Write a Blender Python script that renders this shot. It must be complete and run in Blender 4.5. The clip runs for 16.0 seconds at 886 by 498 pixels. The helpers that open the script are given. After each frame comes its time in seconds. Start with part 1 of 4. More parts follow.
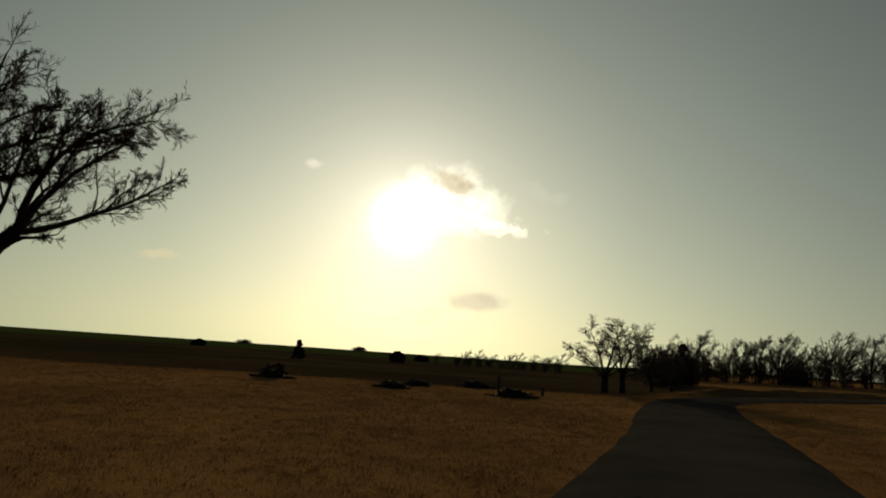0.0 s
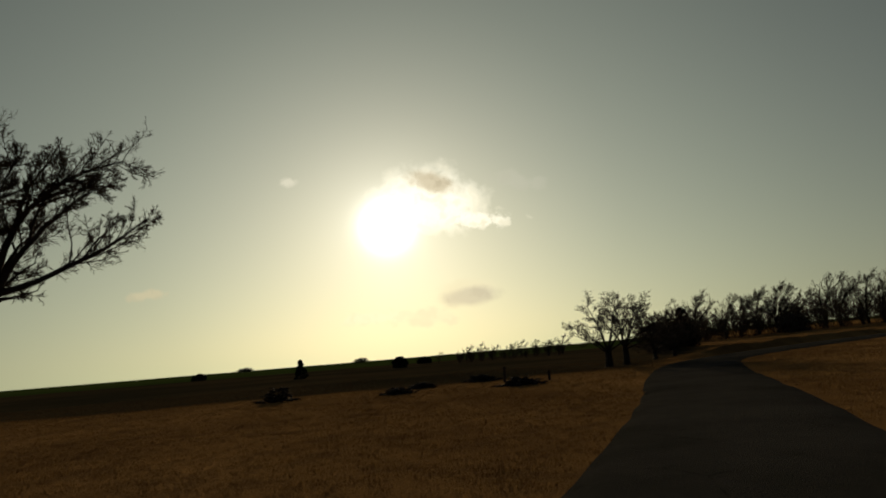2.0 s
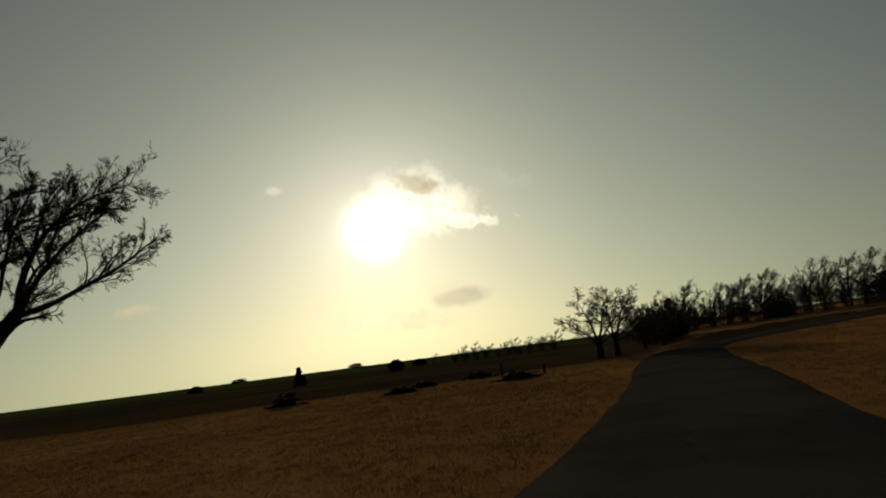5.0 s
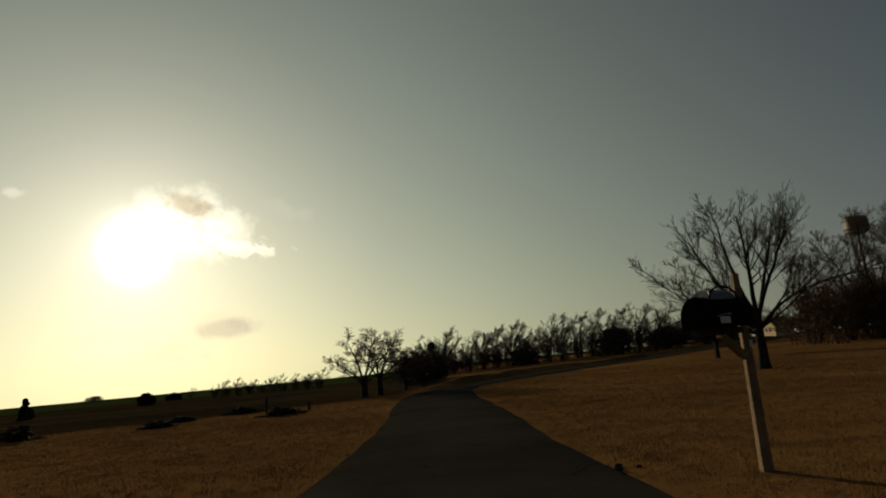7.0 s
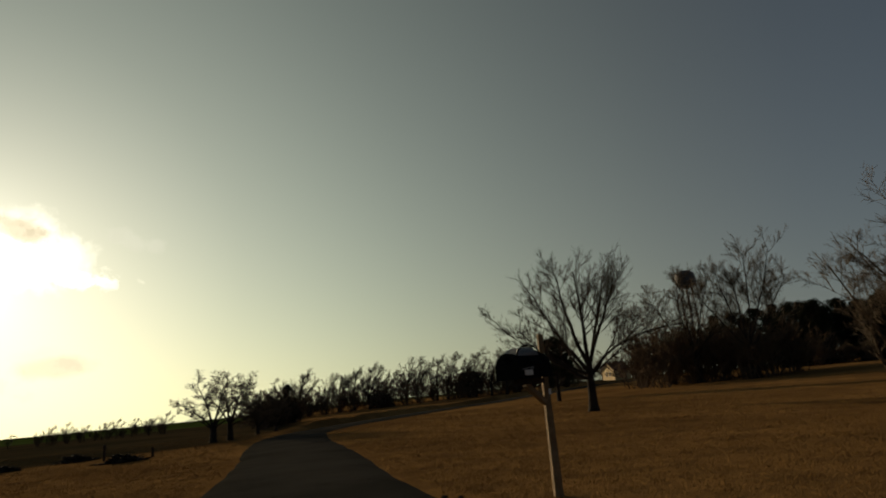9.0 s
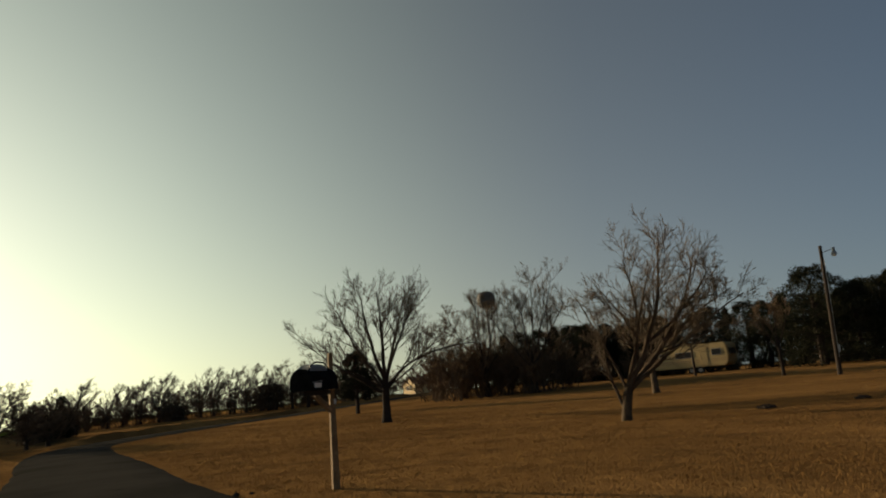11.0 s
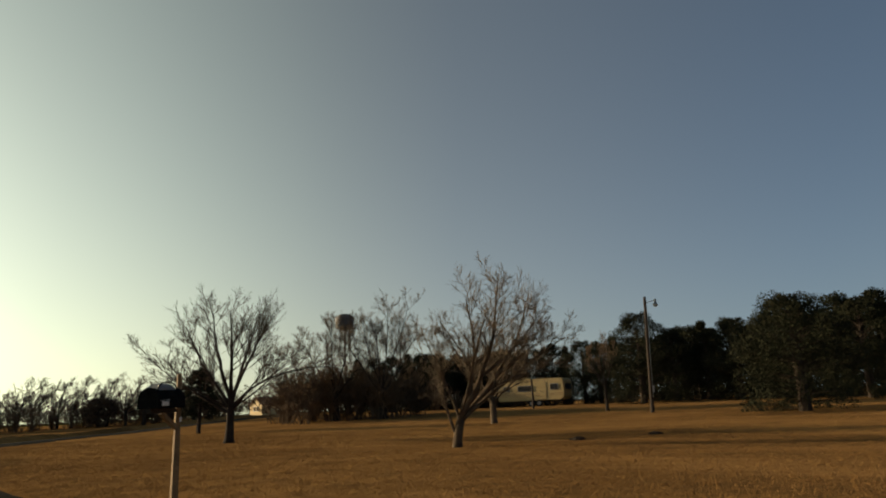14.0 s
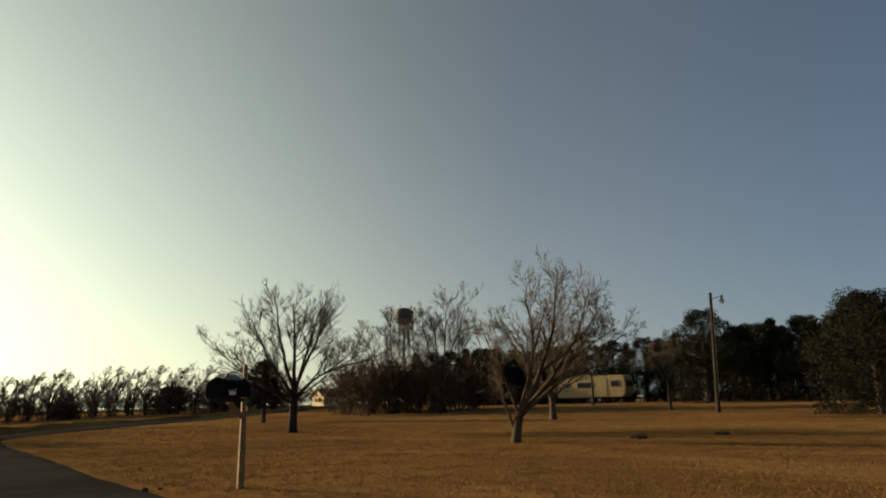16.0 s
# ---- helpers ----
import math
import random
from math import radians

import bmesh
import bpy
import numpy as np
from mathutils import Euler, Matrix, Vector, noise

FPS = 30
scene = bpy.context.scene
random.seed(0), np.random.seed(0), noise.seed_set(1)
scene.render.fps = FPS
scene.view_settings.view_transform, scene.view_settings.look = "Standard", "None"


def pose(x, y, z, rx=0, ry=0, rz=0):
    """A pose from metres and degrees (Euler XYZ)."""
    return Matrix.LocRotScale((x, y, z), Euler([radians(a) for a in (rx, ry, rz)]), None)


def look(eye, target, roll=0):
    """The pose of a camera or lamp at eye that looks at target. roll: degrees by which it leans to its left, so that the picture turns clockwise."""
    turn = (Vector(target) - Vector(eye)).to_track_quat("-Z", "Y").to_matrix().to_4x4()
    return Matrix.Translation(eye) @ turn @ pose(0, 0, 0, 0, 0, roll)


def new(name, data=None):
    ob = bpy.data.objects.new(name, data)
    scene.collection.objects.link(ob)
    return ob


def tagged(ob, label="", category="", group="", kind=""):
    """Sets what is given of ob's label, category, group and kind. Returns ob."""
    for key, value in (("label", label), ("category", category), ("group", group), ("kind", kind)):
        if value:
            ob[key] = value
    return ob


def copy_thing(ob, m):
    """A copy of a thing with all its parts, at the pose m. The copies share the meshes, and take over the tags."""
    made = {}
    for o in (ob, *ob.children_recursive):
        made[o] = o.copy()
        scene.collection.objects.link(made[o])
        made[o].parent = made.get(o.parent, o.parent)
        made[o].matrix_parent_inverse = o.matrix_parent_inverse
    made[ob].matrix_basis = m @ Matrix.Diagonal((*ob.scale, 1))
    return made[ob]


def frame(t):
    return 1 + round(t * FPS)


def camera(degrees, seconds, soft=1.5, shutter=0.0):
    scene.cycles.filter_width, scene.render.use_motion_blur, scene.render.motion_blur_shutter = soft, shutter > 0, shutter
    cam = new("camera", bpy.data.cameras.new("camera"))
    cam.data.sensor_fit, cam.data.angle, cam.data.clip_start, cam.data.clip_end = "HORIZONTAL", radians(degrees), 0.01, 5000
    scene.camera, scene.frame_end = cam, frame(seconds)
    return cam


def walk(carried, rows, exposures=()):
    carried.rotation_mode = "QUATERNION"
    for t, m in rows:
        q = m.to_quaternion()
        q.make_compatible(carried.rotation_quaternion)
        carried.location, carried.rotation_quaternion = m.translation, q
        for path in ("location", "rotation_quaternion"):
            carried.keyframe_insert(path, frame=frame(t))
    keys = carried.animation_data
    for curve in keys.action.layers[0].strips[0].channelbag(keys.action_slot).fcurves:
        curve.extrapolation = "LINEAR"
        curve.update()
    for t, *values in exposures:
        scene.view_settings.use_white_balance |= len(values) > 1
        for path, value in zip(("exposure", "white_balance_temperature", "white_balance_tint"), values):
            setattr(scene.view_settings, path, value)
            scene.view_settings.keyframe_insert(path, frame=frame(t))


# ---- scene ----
# seconds, eye, target, roll
PATH = [
    (0, (-0.151, -0.057, 1.185), (-0.114, 1.918, 1.495), 3.9),
    (0.5, (-0.105, 0.117, 1.186), (-0.049, 2.08, 1.566), 2.2),
    (1, (-0.14, 0.18, 1.169), (-0.108, 2.142, 1.554), 0.5),
    (1.5, (-0.077, 0.158, 1.17), (0.026, 2.125, 1.519), -0.6),
    (2, (-0.142, 0.125, 1.188), (-0.064, 2.1, 1.494), -4.7),
    (2.5, (-0.167, 0.088, 1.18), (-0.163, 2.067, 1.468), -4.9),
    (3, (-0.209, -0.022, 1.192), (-0.247, 1.955, 1.495), -3.4),
    (5.5, (-0.45, -1.251, 1.125), (-0.198, 0.711, 1.424), -11.2),
    (6, (-0.523, -1.457, 1.132), (0.023, 0.449, 1.395), -12.5),
    (6.5, (-0.614, -1.82, 1.135), (0.035, 0.051, 1.415), -6.4),
    (7, (-0.663, -2.138, 1.13), (0.107, -0.324, 1.475), -5.2),
    (7.5, (-0.722, -2.447, 1.141), (0.16, -0.694, 1.526), -5.7),
    (8, (-0.87, -2.733, 1.149), (0.102, -1.041, 1.587), -5.5),
    (8.5, (-0.968, -2.932, 1.144), (0.042, -1.265, 1.588), -4.3),
    (9, (-1.02, -3.131, 1.147), (0.111, -1.538, 1.577), -5.3),
    (9.5, (-1.112, -3.352, 1.126), (0.156, -1.857, 1.526), -6.8),
    (12, (-2.371, -4.894, 1.095), (-0.722, -3.865, 1.568), -2.9),
    (12.5, (-2.507, -5.008, 1.106), (-0.821, -4.053, 1.598), -2.4),
    (13, (-2.602, -5.084, 1.099), (-0.899, -4.164, 1.606), -1.2),
    (13.5, (-2.716, -5.193, 1.097), (-0.977, -4.319, 1.555), -2.1),
    (14, (-2.761, -5.212, 1.099), (-1.01, -4.363, 1.562), -2.6),
    (14.5, (-2.779, -5.233, 1.1), (-1.026, -4.38, 1.55), -2.8),
    (15, (-2.798, -5.235, 1.101), (-1.045, -4.371, 1.527), -3.1),
    (15.5, (-2.755, -5.211, 1.109), (-1.022, -4.324, 1.571), -1.7),
    (16, (-2.75, -5.195, 1.1), (-1.082, -4.189, 1.553), -1.4),
]
cam = camera(68.0, 16.0, soft=1.9)
walk(cam, [(t, look(eye, target, roll)) for t, eye, target, roll in PATH],
     exposures=[(0.0, 0.0), (1.5, -0.2), (5.5, -0.2), (7.0, -0.06), (8.0, 0.05), (9.0, 0.35), (9.5, 0.6), (12.0, 1.45), (13.0, 1.6), (16.0, 1.6)])

# ---------------------------------------------------------------- light
SUN_AZ, SUN_EL = 2.5, 11.2          # degrees left of +y, degrees up
SUN_DIR = Vector((-math.sin(radians(SUN_AZ)) * math.cos(radians(SUN_EL)),
                  math.cos(radians(SUN_AZ)) * math.cos(radians(SUN_EL)), math.sin(radians(SUN_EL))))


def sky_dir(az, el):
    a, e = radians(az), radians(el)
    return Vector((-math.sin(a) * math.cos(e), math.cos(a) * math.cos(e), math.sin(e)))


class Nodes:
    """Small helper that chains shader nodes."""

    def __init__(self, tree):
        self.tree = tree
        tree.nodes.clear()

    def add(self, kind):
        return self.tree.nodes.new(kind)

    def link(self, a, b):
        self.tree.links.new(a, b)

    def put(self, socket, v):
        if isinstance(v, (int, float)):
            socket.default_value = v
        elif isinstance(v, (tuple, list, Vector)):
            socket.default_value = (*v, 1.0)[:len(socket.default_value)]
        else:
            self.link(v, socket)

    def math(self, op, a, b=0.0, c=0.0, clamp=False):
        n = self.add("ShaderNodeMath")
        n.operation, n.use_clamp = op, clamp
        self.put(n.inputs[0], a), self.put(n.inputs[1], b), self.put(n.inputs[2], c)
        return n.outputs[0]

    def vmath(self, op, a, b=(0, 0, 0)):
        n = self.add("ShaderNodeVectorMath")
        n.operation = op
        self.put(n.inputs[0], a), self.put(n.inputs[1], b)
        return n.outputs["Value"] if op in ("DOT_PRODUCT", "LENGTH", "DISTANCE") else n.outputs[0]

    def mix(self, f, a, b, blend="MIX"):
        n = self.add("ShaderNodeMix")
        n.data_type, n.blend_type, n.clamp_factor = "RGBA", blend, True
        self.put(n.inputs["Factor"], f)
        self.put(n.inputs[6], a), self.put(n.inputs[7], b)
        return n.outputs[2]

    def ramp(self, f, stops, interp="LINEAR"):
        n = self.add("ShaderNodeValToRGB")
        n.color_ramp.interpolation = interp
        e = n.color_ramp.elements
        while len(e) < len(stops):
            e.new(0.5)
        for el, (p, c) in zip(e, stops):
            el.position, el.color = p, (*c, 1.0) if isinstance(c, tuple) else (c, c, c, 1.0)
        self.put(n.inputs[0], f)
        return n.outputs[0]

    def noise(self, vec, scale, detail=4.0, rough=0.55, distort=0.0):
        n = self.add("ShaderNodeTexNoise")
        self.put(n.inputs["Vector"], vec)
        n.inputs["Scale"].default_value, n.inputs["Detail"].default_value = scale, detail
        n.inputs["Roughness"].default_value, n.inputs["Distortion"].default_value = rough, distort
        return n.outputs["Fac"]

    def smooth(self, v, lo, hi):
        n = self.add("ShaderNodeMapRange")
        n.interpolation_type = "SMOOTHSTEP"
        self.put(n.inputs[0], v)
        n.inputs[1].default_value, n.inputs[2].default_value = lo, hi
        return n.outputs[0]


world = bpy.data.worlds.new("evening_sky")
scene.world = world
world.use_nodes = True
N = Nodes(world.node_tree)
D = N.add("ShaderNodeTexCoord").outputs["Generated"]
sky = N.add("ShaderNodeTexSky")
sky.sky_type, sky.sun_disc = "NISHITA", False
sky.sun_elevation, sky.sun_rotation = radians(SUN_EL), radians(-SUN_AZ)
sky.air_density, sky.dust_density, sky.ozone_density = 1.0, 2.0, 1.5
sep = N.add("ShaderNodeSeparateXYZ")
N.link(D, sep.inputs[0])
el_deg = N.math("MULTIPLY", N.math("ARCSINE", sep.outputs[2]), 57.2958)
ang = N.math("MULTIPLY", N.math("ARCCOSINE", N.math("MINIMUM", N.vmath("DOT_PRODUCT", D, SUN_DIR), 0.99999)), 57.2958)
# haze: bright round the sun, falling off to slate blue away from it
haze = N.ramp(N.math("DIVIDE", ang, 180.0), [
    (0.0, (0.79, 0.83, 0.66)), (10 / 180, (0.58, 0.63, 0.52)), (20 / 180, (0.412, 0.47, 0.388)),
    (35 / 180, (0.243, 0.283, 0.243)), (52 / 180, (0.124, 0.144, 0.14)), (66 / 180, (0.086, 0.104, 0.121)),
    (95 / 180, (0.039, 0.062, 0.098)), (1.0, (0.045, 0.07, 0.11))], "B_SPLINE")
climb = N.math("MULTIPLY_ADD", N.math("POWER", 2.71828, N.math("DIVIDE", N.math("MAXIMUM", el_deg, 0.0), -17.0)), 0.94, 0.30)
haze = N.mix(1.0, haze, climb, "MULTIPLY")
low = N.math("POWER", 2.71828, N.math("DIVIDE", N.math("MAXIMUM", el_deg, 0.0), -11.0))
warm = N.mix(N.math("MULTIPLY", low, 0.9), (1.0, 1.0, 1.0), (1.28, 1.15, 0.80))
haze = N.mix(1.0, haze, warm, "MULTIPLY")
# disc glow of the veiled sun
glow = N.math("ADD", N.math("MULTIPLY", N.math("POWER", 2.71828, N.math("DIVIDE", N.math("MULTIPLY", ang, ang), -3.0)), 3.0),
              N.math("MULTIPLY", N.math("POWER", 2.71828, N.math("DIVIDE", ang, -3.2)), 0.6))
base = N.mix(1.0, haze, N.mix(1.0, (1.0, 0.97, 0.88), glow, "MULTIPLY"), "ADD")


def cloud(az, el, wide, high, freq, seed, amp, tilt=0.0):
    """A soft mask for one small cloud, in degrees."""
    c = sky_dir(az, el)
    right = sky_dir(az - 90, 0)
    up = right.cross(c)
    r2, u2 = right * math.cos(tilt) + up * math.sin(tilt), up * math.cos(tilt) - right * math.sin(tilt)
    fx = N.math("DIVIDE", N.vmath("DOT_PRODUCT", D, r2), math.sin(radians(wide)))
    fy = N.math("DIVIDE", N.vmath("DOT_PRODUCT", D, u2), math.sin(radians(high)))
    front = N.math("GREATER_THAN", N.vmath("DOT_PRODUCT", D, c), 0.5)
    rad = N.math("SQRT", N.math("ADD", N.math("MULTIPLY", fx, fx), N.math("MULTIPLY", fy, fy)))
    moved = N.vmath("ADD", D, (seed * 3.1, seed * 1.7, 0.0))
    n1 = N.noise(moved, freq, 4.0, 0.55, 0.2)
    body = N.math("SUBTRACT", N.math("MULTIPLY_ADD", n1, amp, 0.85 - 0.5 * amp), N.math("MULTIPLY", rad, 0.8))
    return N.math("MULTIPLY", N.smooth(body, 0.0, 0.5), front), n1


# the bank beside the sun: bright rims, a greyer heart; then streaks and small low clouds
for az, el, wide, high, freq, seed, rim, heart, tilt, amp in (
        (-1.4, 13.1, 5.4, 3.3, 34.0, 2.0, (1.15, 1.1, 0.9), (0.95, 0.9, 0.7), -0.16, 0.9),
        (-1.8, 14.6, 2.5, 1.15, 40.0, 8.0, (0.50, 0.44, 0.29), (0.36, 0.31, 0.19), -0.38, 0.9),
        (-5.7, 11.1, 3.2, 0.9, 60.0, 5.0, (1.0, 0.96, 0.78), (0.8, 0.76, 0.58), -0.08, 1.9),
        (-4.1, 5.05, 3.0, 1.1, 40.0, 4.0, (0.72, 0.70, 0.48), (0.72, 0.70, 0.48), -0.02, 0.5),
        (-4.2, 4.5, 3.1, 1.05, 34.0, 1.0, (0.45, 0.46, 0.36), (0.39, 0.40, 0.32), 0.04, 0.5),
        (4.3, 3.3, 3.4, 0.6, 55.0, 7.0, (0.85, 0.82, 0.58), (0.8, 0.76, 0.53), 0.0, 2.2),
        (-0.5, 3.0, 3.0, 0.8, 45.0, 11.0, (0.80, 0.76, 0.52), (0.72, 0.70, 0.49), 0.0, 2.0),
        (22.3, 6.3, 1.7, 0.5, 55.0, 3.0, (0.58, 0.53, 0.34), (0.52, 0.49, 0.32), 0.1, 1.4),
        (-9.3, 14.2, 2.8, 0.9, 50.0, 9.0, (0.36, 0.37, 0.29), (0.35, 0.36, 0.28), -0.2, 2.0),
        (11.0, 15.3, 0.9, 0.45, 80.0, 6.0, (0.58, 0.56, 0.44), (0.52, 0.51, 0.40), 0.0, 1.5)):
    mask, n1 = cloud(az, el, wide, high, freq, seed, amp, tilt)
    shade = N.mix(N.smooth(n1, 0.5, 0.62), rim, heart)
    shade = N.mix(1.0, shade, N.mix(0.25, (0.0, 0.0, 0.0), base), "ADD") if el > 10 and seed != 8.0 else shade
    base = N.mix(N.math("MULTIPLY", mask, 0.85), base, shade)

world_out = N.add("ShaderNodeOutputWorld")
bg = N.add("ShaderNodeBackground")
air = N.mix(1.0, sky.outputs[0], (0.006, 0.006, 0.006), "MULTIPLY")
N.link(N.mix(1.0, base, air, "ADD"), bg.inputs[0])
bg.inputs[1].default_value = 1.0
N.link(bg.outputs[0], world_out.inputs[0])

sun = new("sun", bpy.data.lights.new("sun", "SUN"))
sun.data.energy, sun.data.angle, sun.data.color = 2.6, radians(0.8), (1.0, 0.76, 0.48)
sun.matrix_world = look((0, 0, 60), tuple(Vector((0, 0, 60)) - SUN_DIR))

# ---------------------------------------------------------------- materials


def material(name, build, rough=0.9, metal=0.0, bump=0.3, spec=0.3):
    """build(N, pos, rnd) returns a colour socket and a height socket (or None)."""
    m = bpy.data.materials.new(name)
    m.use_nodes = True
    n = Nodes(m.node_tree)
    out, bsdf = n.add("ShaderNodeOutputMaterial"), n.add("ShaderNodeBsdfPrincipled")
    n.link(bsdf.outputs[0], out.inputs[0])
    pos = n.add("ShaderNodeTexCoord").outputs["Object"]
    rnd = n.add("ShaderNodeObjectInfo").outputs["Random"]
    col, height = build(n, pos, rnd)
    n.put(bsdf.inputs["Base Color"], col)
    bsdf.inputs["Roughness"].default_value, bsdf.inputs["Metallic"].default_value = rough, metal
    bsdf.inputs["Specular IOR Level"].default_value = spec
    if height is not None:
        b = n.add("ShaderNodeBump")
        b.inputs["Strength"].default_value, b.inputs["Distance"].default_value = bump, 0.05
        n.link(height, b.inputs["Height"])
        n.link(b.outputs[0], bsdf.inputs["Normal"])
    return m


def two_tone(a, b, scale, fine, c=None):
    def build(n, pos, rnd):
        big, small = n.noise(pos, scale, 4.0), n.noise(pos, fine, 5.0, 0.65)
        col = n.mix(n.smooth(big, 0.35, 0.65), a, b)
        col = n.mix(n.math("MULTIPLY", n.smooth(small, 0.4, 0.75), 0.55), col, c or tuple(v * 0.45 for v in a))
        return col, small
    return build


def island(a, b, scale=3.0):
    def build(n, pos, rnd):
        isl = n.add("ShaderNodeNewGeometry").outputs["Random Per Island"]
        col = n.mix(isl, a, b)
        return n.mix(n.math("MULTIPLY", rnd, 0.35), col, tuple(v * 0.6 for v in a)), None
    return build


def ground_build(n, pos, rnd):
    sp = n.add("ShaderNodeSeparateXYZ")
    n.link(pos, sp.inputs[0])
    x, y = sp.outputs[0], sp.outputs[1]
    wide, mid, fine = n.noise(pos, 0.09, 4.0), n.noise(pos, 0.9, 5.0, 0.65), n.noise(pos, 14.0, 6.0, 0.7)
    lawn = n.mix(n.smooth(wide, 0.35, 0.65), (0.25, 0.139, 0.048), (0.16, 0.088, 0.032))
    lawn = n.mix(n.math("MULTIPLY", n.smooth(mid, 0.46, 0.68), 0.55), lawn, (0.095, 0.055, 0.024))
    streak = n.noise(n.vmath("MULTIPLY", pos, (0.35, 0.09, 1.0)), 1.0, 4.0, 0.6)
    lawn = n.mix(n.math("MULTIPLY", n.smooth(streak, 0.52, 0.66), 0.6), lawn, (0.30, 0.168, 0.06))
    lawn = n.mix(n.math("MULTIPLY", n.smooth(fine, 0.45, 0.75), 0.4), lawn, (0.06, 0.037, 0.017))
    scrub = n.mix(n.smooth(n.noise(pos, 0.05, 5.0), 0.4, 0.6), (0.052, 0.038, 0.02), (0.028, 0.025, 0.015))
    wheat = n.mix(n.smooth(n.noise(pos, 0.01, 3.0), 0.4, 0.6), (0.036, 0.056, 0.014), (0.048, 0.068, 0.018))
    jag = n.math("MULTIPLY_ADD", wide, 10.0, y)
    jag = n.math("SUBTRACT", jag, n.math("MULTIPLY", n.math("MAXIMUM", n.math("SUBTRACT", x, 9.0), 0.0), 2.2))
    col = n.mix(n.smooth(jag, 29.0, 33.0), lawn, scrub)
    col = n.mix(n.smooth(n.math("MULTIPLY_ADD", n.noise(pos, 0.004, 2.0), 60.0, y), 150.0, 165.0), col, n.mix(n.smooth(x, 90.0, 160.0), wheat, scrub))
    return col, n.math("ADD", n.math("MULTIPLY", mid, 1.4), fine)


def road_build(n, pos, rnd):
    wide, fine = n.noise(pos, 0.35, 5.0, 0.6), n.noise(pos, 60.0, 5.0, 0.75)
    col = n.mix(n.smooth(wide, 0.35, 0.65), (0.034, 0.033, 0.028), (0.052, 0.049, 0.042))
    col = n.mix(n.math("MULTIPLY", n.smooth(fine, 0.5, 0.75), 0.5), col, (0.06, 0.056, 0.05))
    crack = n.add("ShaderNodeTexVoronoi")
    crack.feature = "DISTANCE_TO_EDGE"
    n.link(pos, crack.inputs["Vector"])
    crack.inputs["Scale"].default_value = 0.45
    edge = n.math("MAXIMUM", n.smooth(crack.outputs["Distance"], 0.0, 0.008), n.smooth(wide, 0.42, 0.5))
    col = n.mix(edge, (0.02, 0.019, 0.017), col)
    return col, n.math("MULTIPLY", fine, edge)


M_GROUND = material("dormant_grass_ground", ground_build, 1.0, bump=1.0, spec=0.0)
M_GRASS = material("dry_grass", island((0.265, 0.148, 0.05), (0.195, 0.108, 0.037)), 1.0, spec=0.0)
M_ROAD = material("worn_asphalt", road_build, 1.0, bump=0.5, spec=0.0)
M_BARK = material("bare_bark", two_tone((0.05, 0.038, 0.028), (0.03, 0.023, 0.018), 2.0, 22.0), 0.95, bump=1.0, spec=0.1)
M_PALE_BARK = material("pale_bark", two_tone((0.13, 0.095, 0.06), (0.075, 0.055, 0.037), 3.0, 26.0), 0.95, bump=1.0, spec=0.1)
M_TWIG = material("twigs", island((0.085, 0.06, 0.038), (0.045, 0.032, 0.022)), 0.95, spec=0.1)
M_PALE = material("pale_twigs", island((0.17, 0.132, 0.09), (0.095, 0.074, 0.052)), 0.95, spec=0.1)
M_CEDAR = material("cedar_needles", island((0.014, 0.018, 0.009), (0.027, 0.026, 0.013)), 0.95, spec=0.1)
M_SCRUB = material("brown_scrub_twigs", island((0.135, 0.092, 0.056), (0.08, 0.056, 0.036)), 0.95, spec=0.1)

# ---------------------------------------------------------------- building helpers


def part(name, bm, mat, parent=None, label=""):
    me = bpy.data.meshes.new(name)
    bm.to_mesh(me)
    bm.free()
    return mesh_part(name, me, mat, parent, label)


def mesh_part(name, me, mat, parent=None, label=""):
    me.materials.append(mat)
    ob = new(name, me)
    ob.parent = parent
    return tagged(ob, label)


def raw_mesh(name, verts, faces):
    me = bpy.data.meshes.new(name)
    me.from_pydata(verts, [], faces)
    me.update()
    return me


def empty(name, m, label, category, group="", kind=""):
    ob = new(name)
    ob.matrix_basis = m
    return tagged(ob, label, category, group, kind)


def box(bm, x0, x1, y0, y1, z0, z1, bevel=0.0):
    g = bmesh.ops.create_cube(bm, size=1.0)
    bmesh.ops.transform(bm, verts=g["verts"], matrix=Matrix.Translation(((x0 + x1) / 2, (y0 + y1) / 2, (z0 + z1) / 2))
                        @ Matrix.Diagonal((x1 - x0, y1 - y0, z1 - z0, 1)))
    if bevel:
        es = {e for v in g["verts"] for e in v.link_edges}
        bmesh.ops.bevel(bm, geom=list(es), offset=bevel, segments=2, affect="EDGES")
    return bm


def cyl(bm, p0, p1, r0, r1, n=12):
    p0, p1 = Vector(p0), Vector(p1)
    d = p1 - p0
    g = bmesh.ops.create_cone(bm, segments=n, radius1=r0, radius2=r1, depth=d.length, cap_ends=True)
    bmesh.ops.transform(bm, verts=g["verts"], matrix=Matrix.Translation((p0 + p1) / 2) @ d.to_track_quat("Z", "Y").to_matrix().to_4x4())
    return bm


# ---------------------------------------------------------------- ground and road


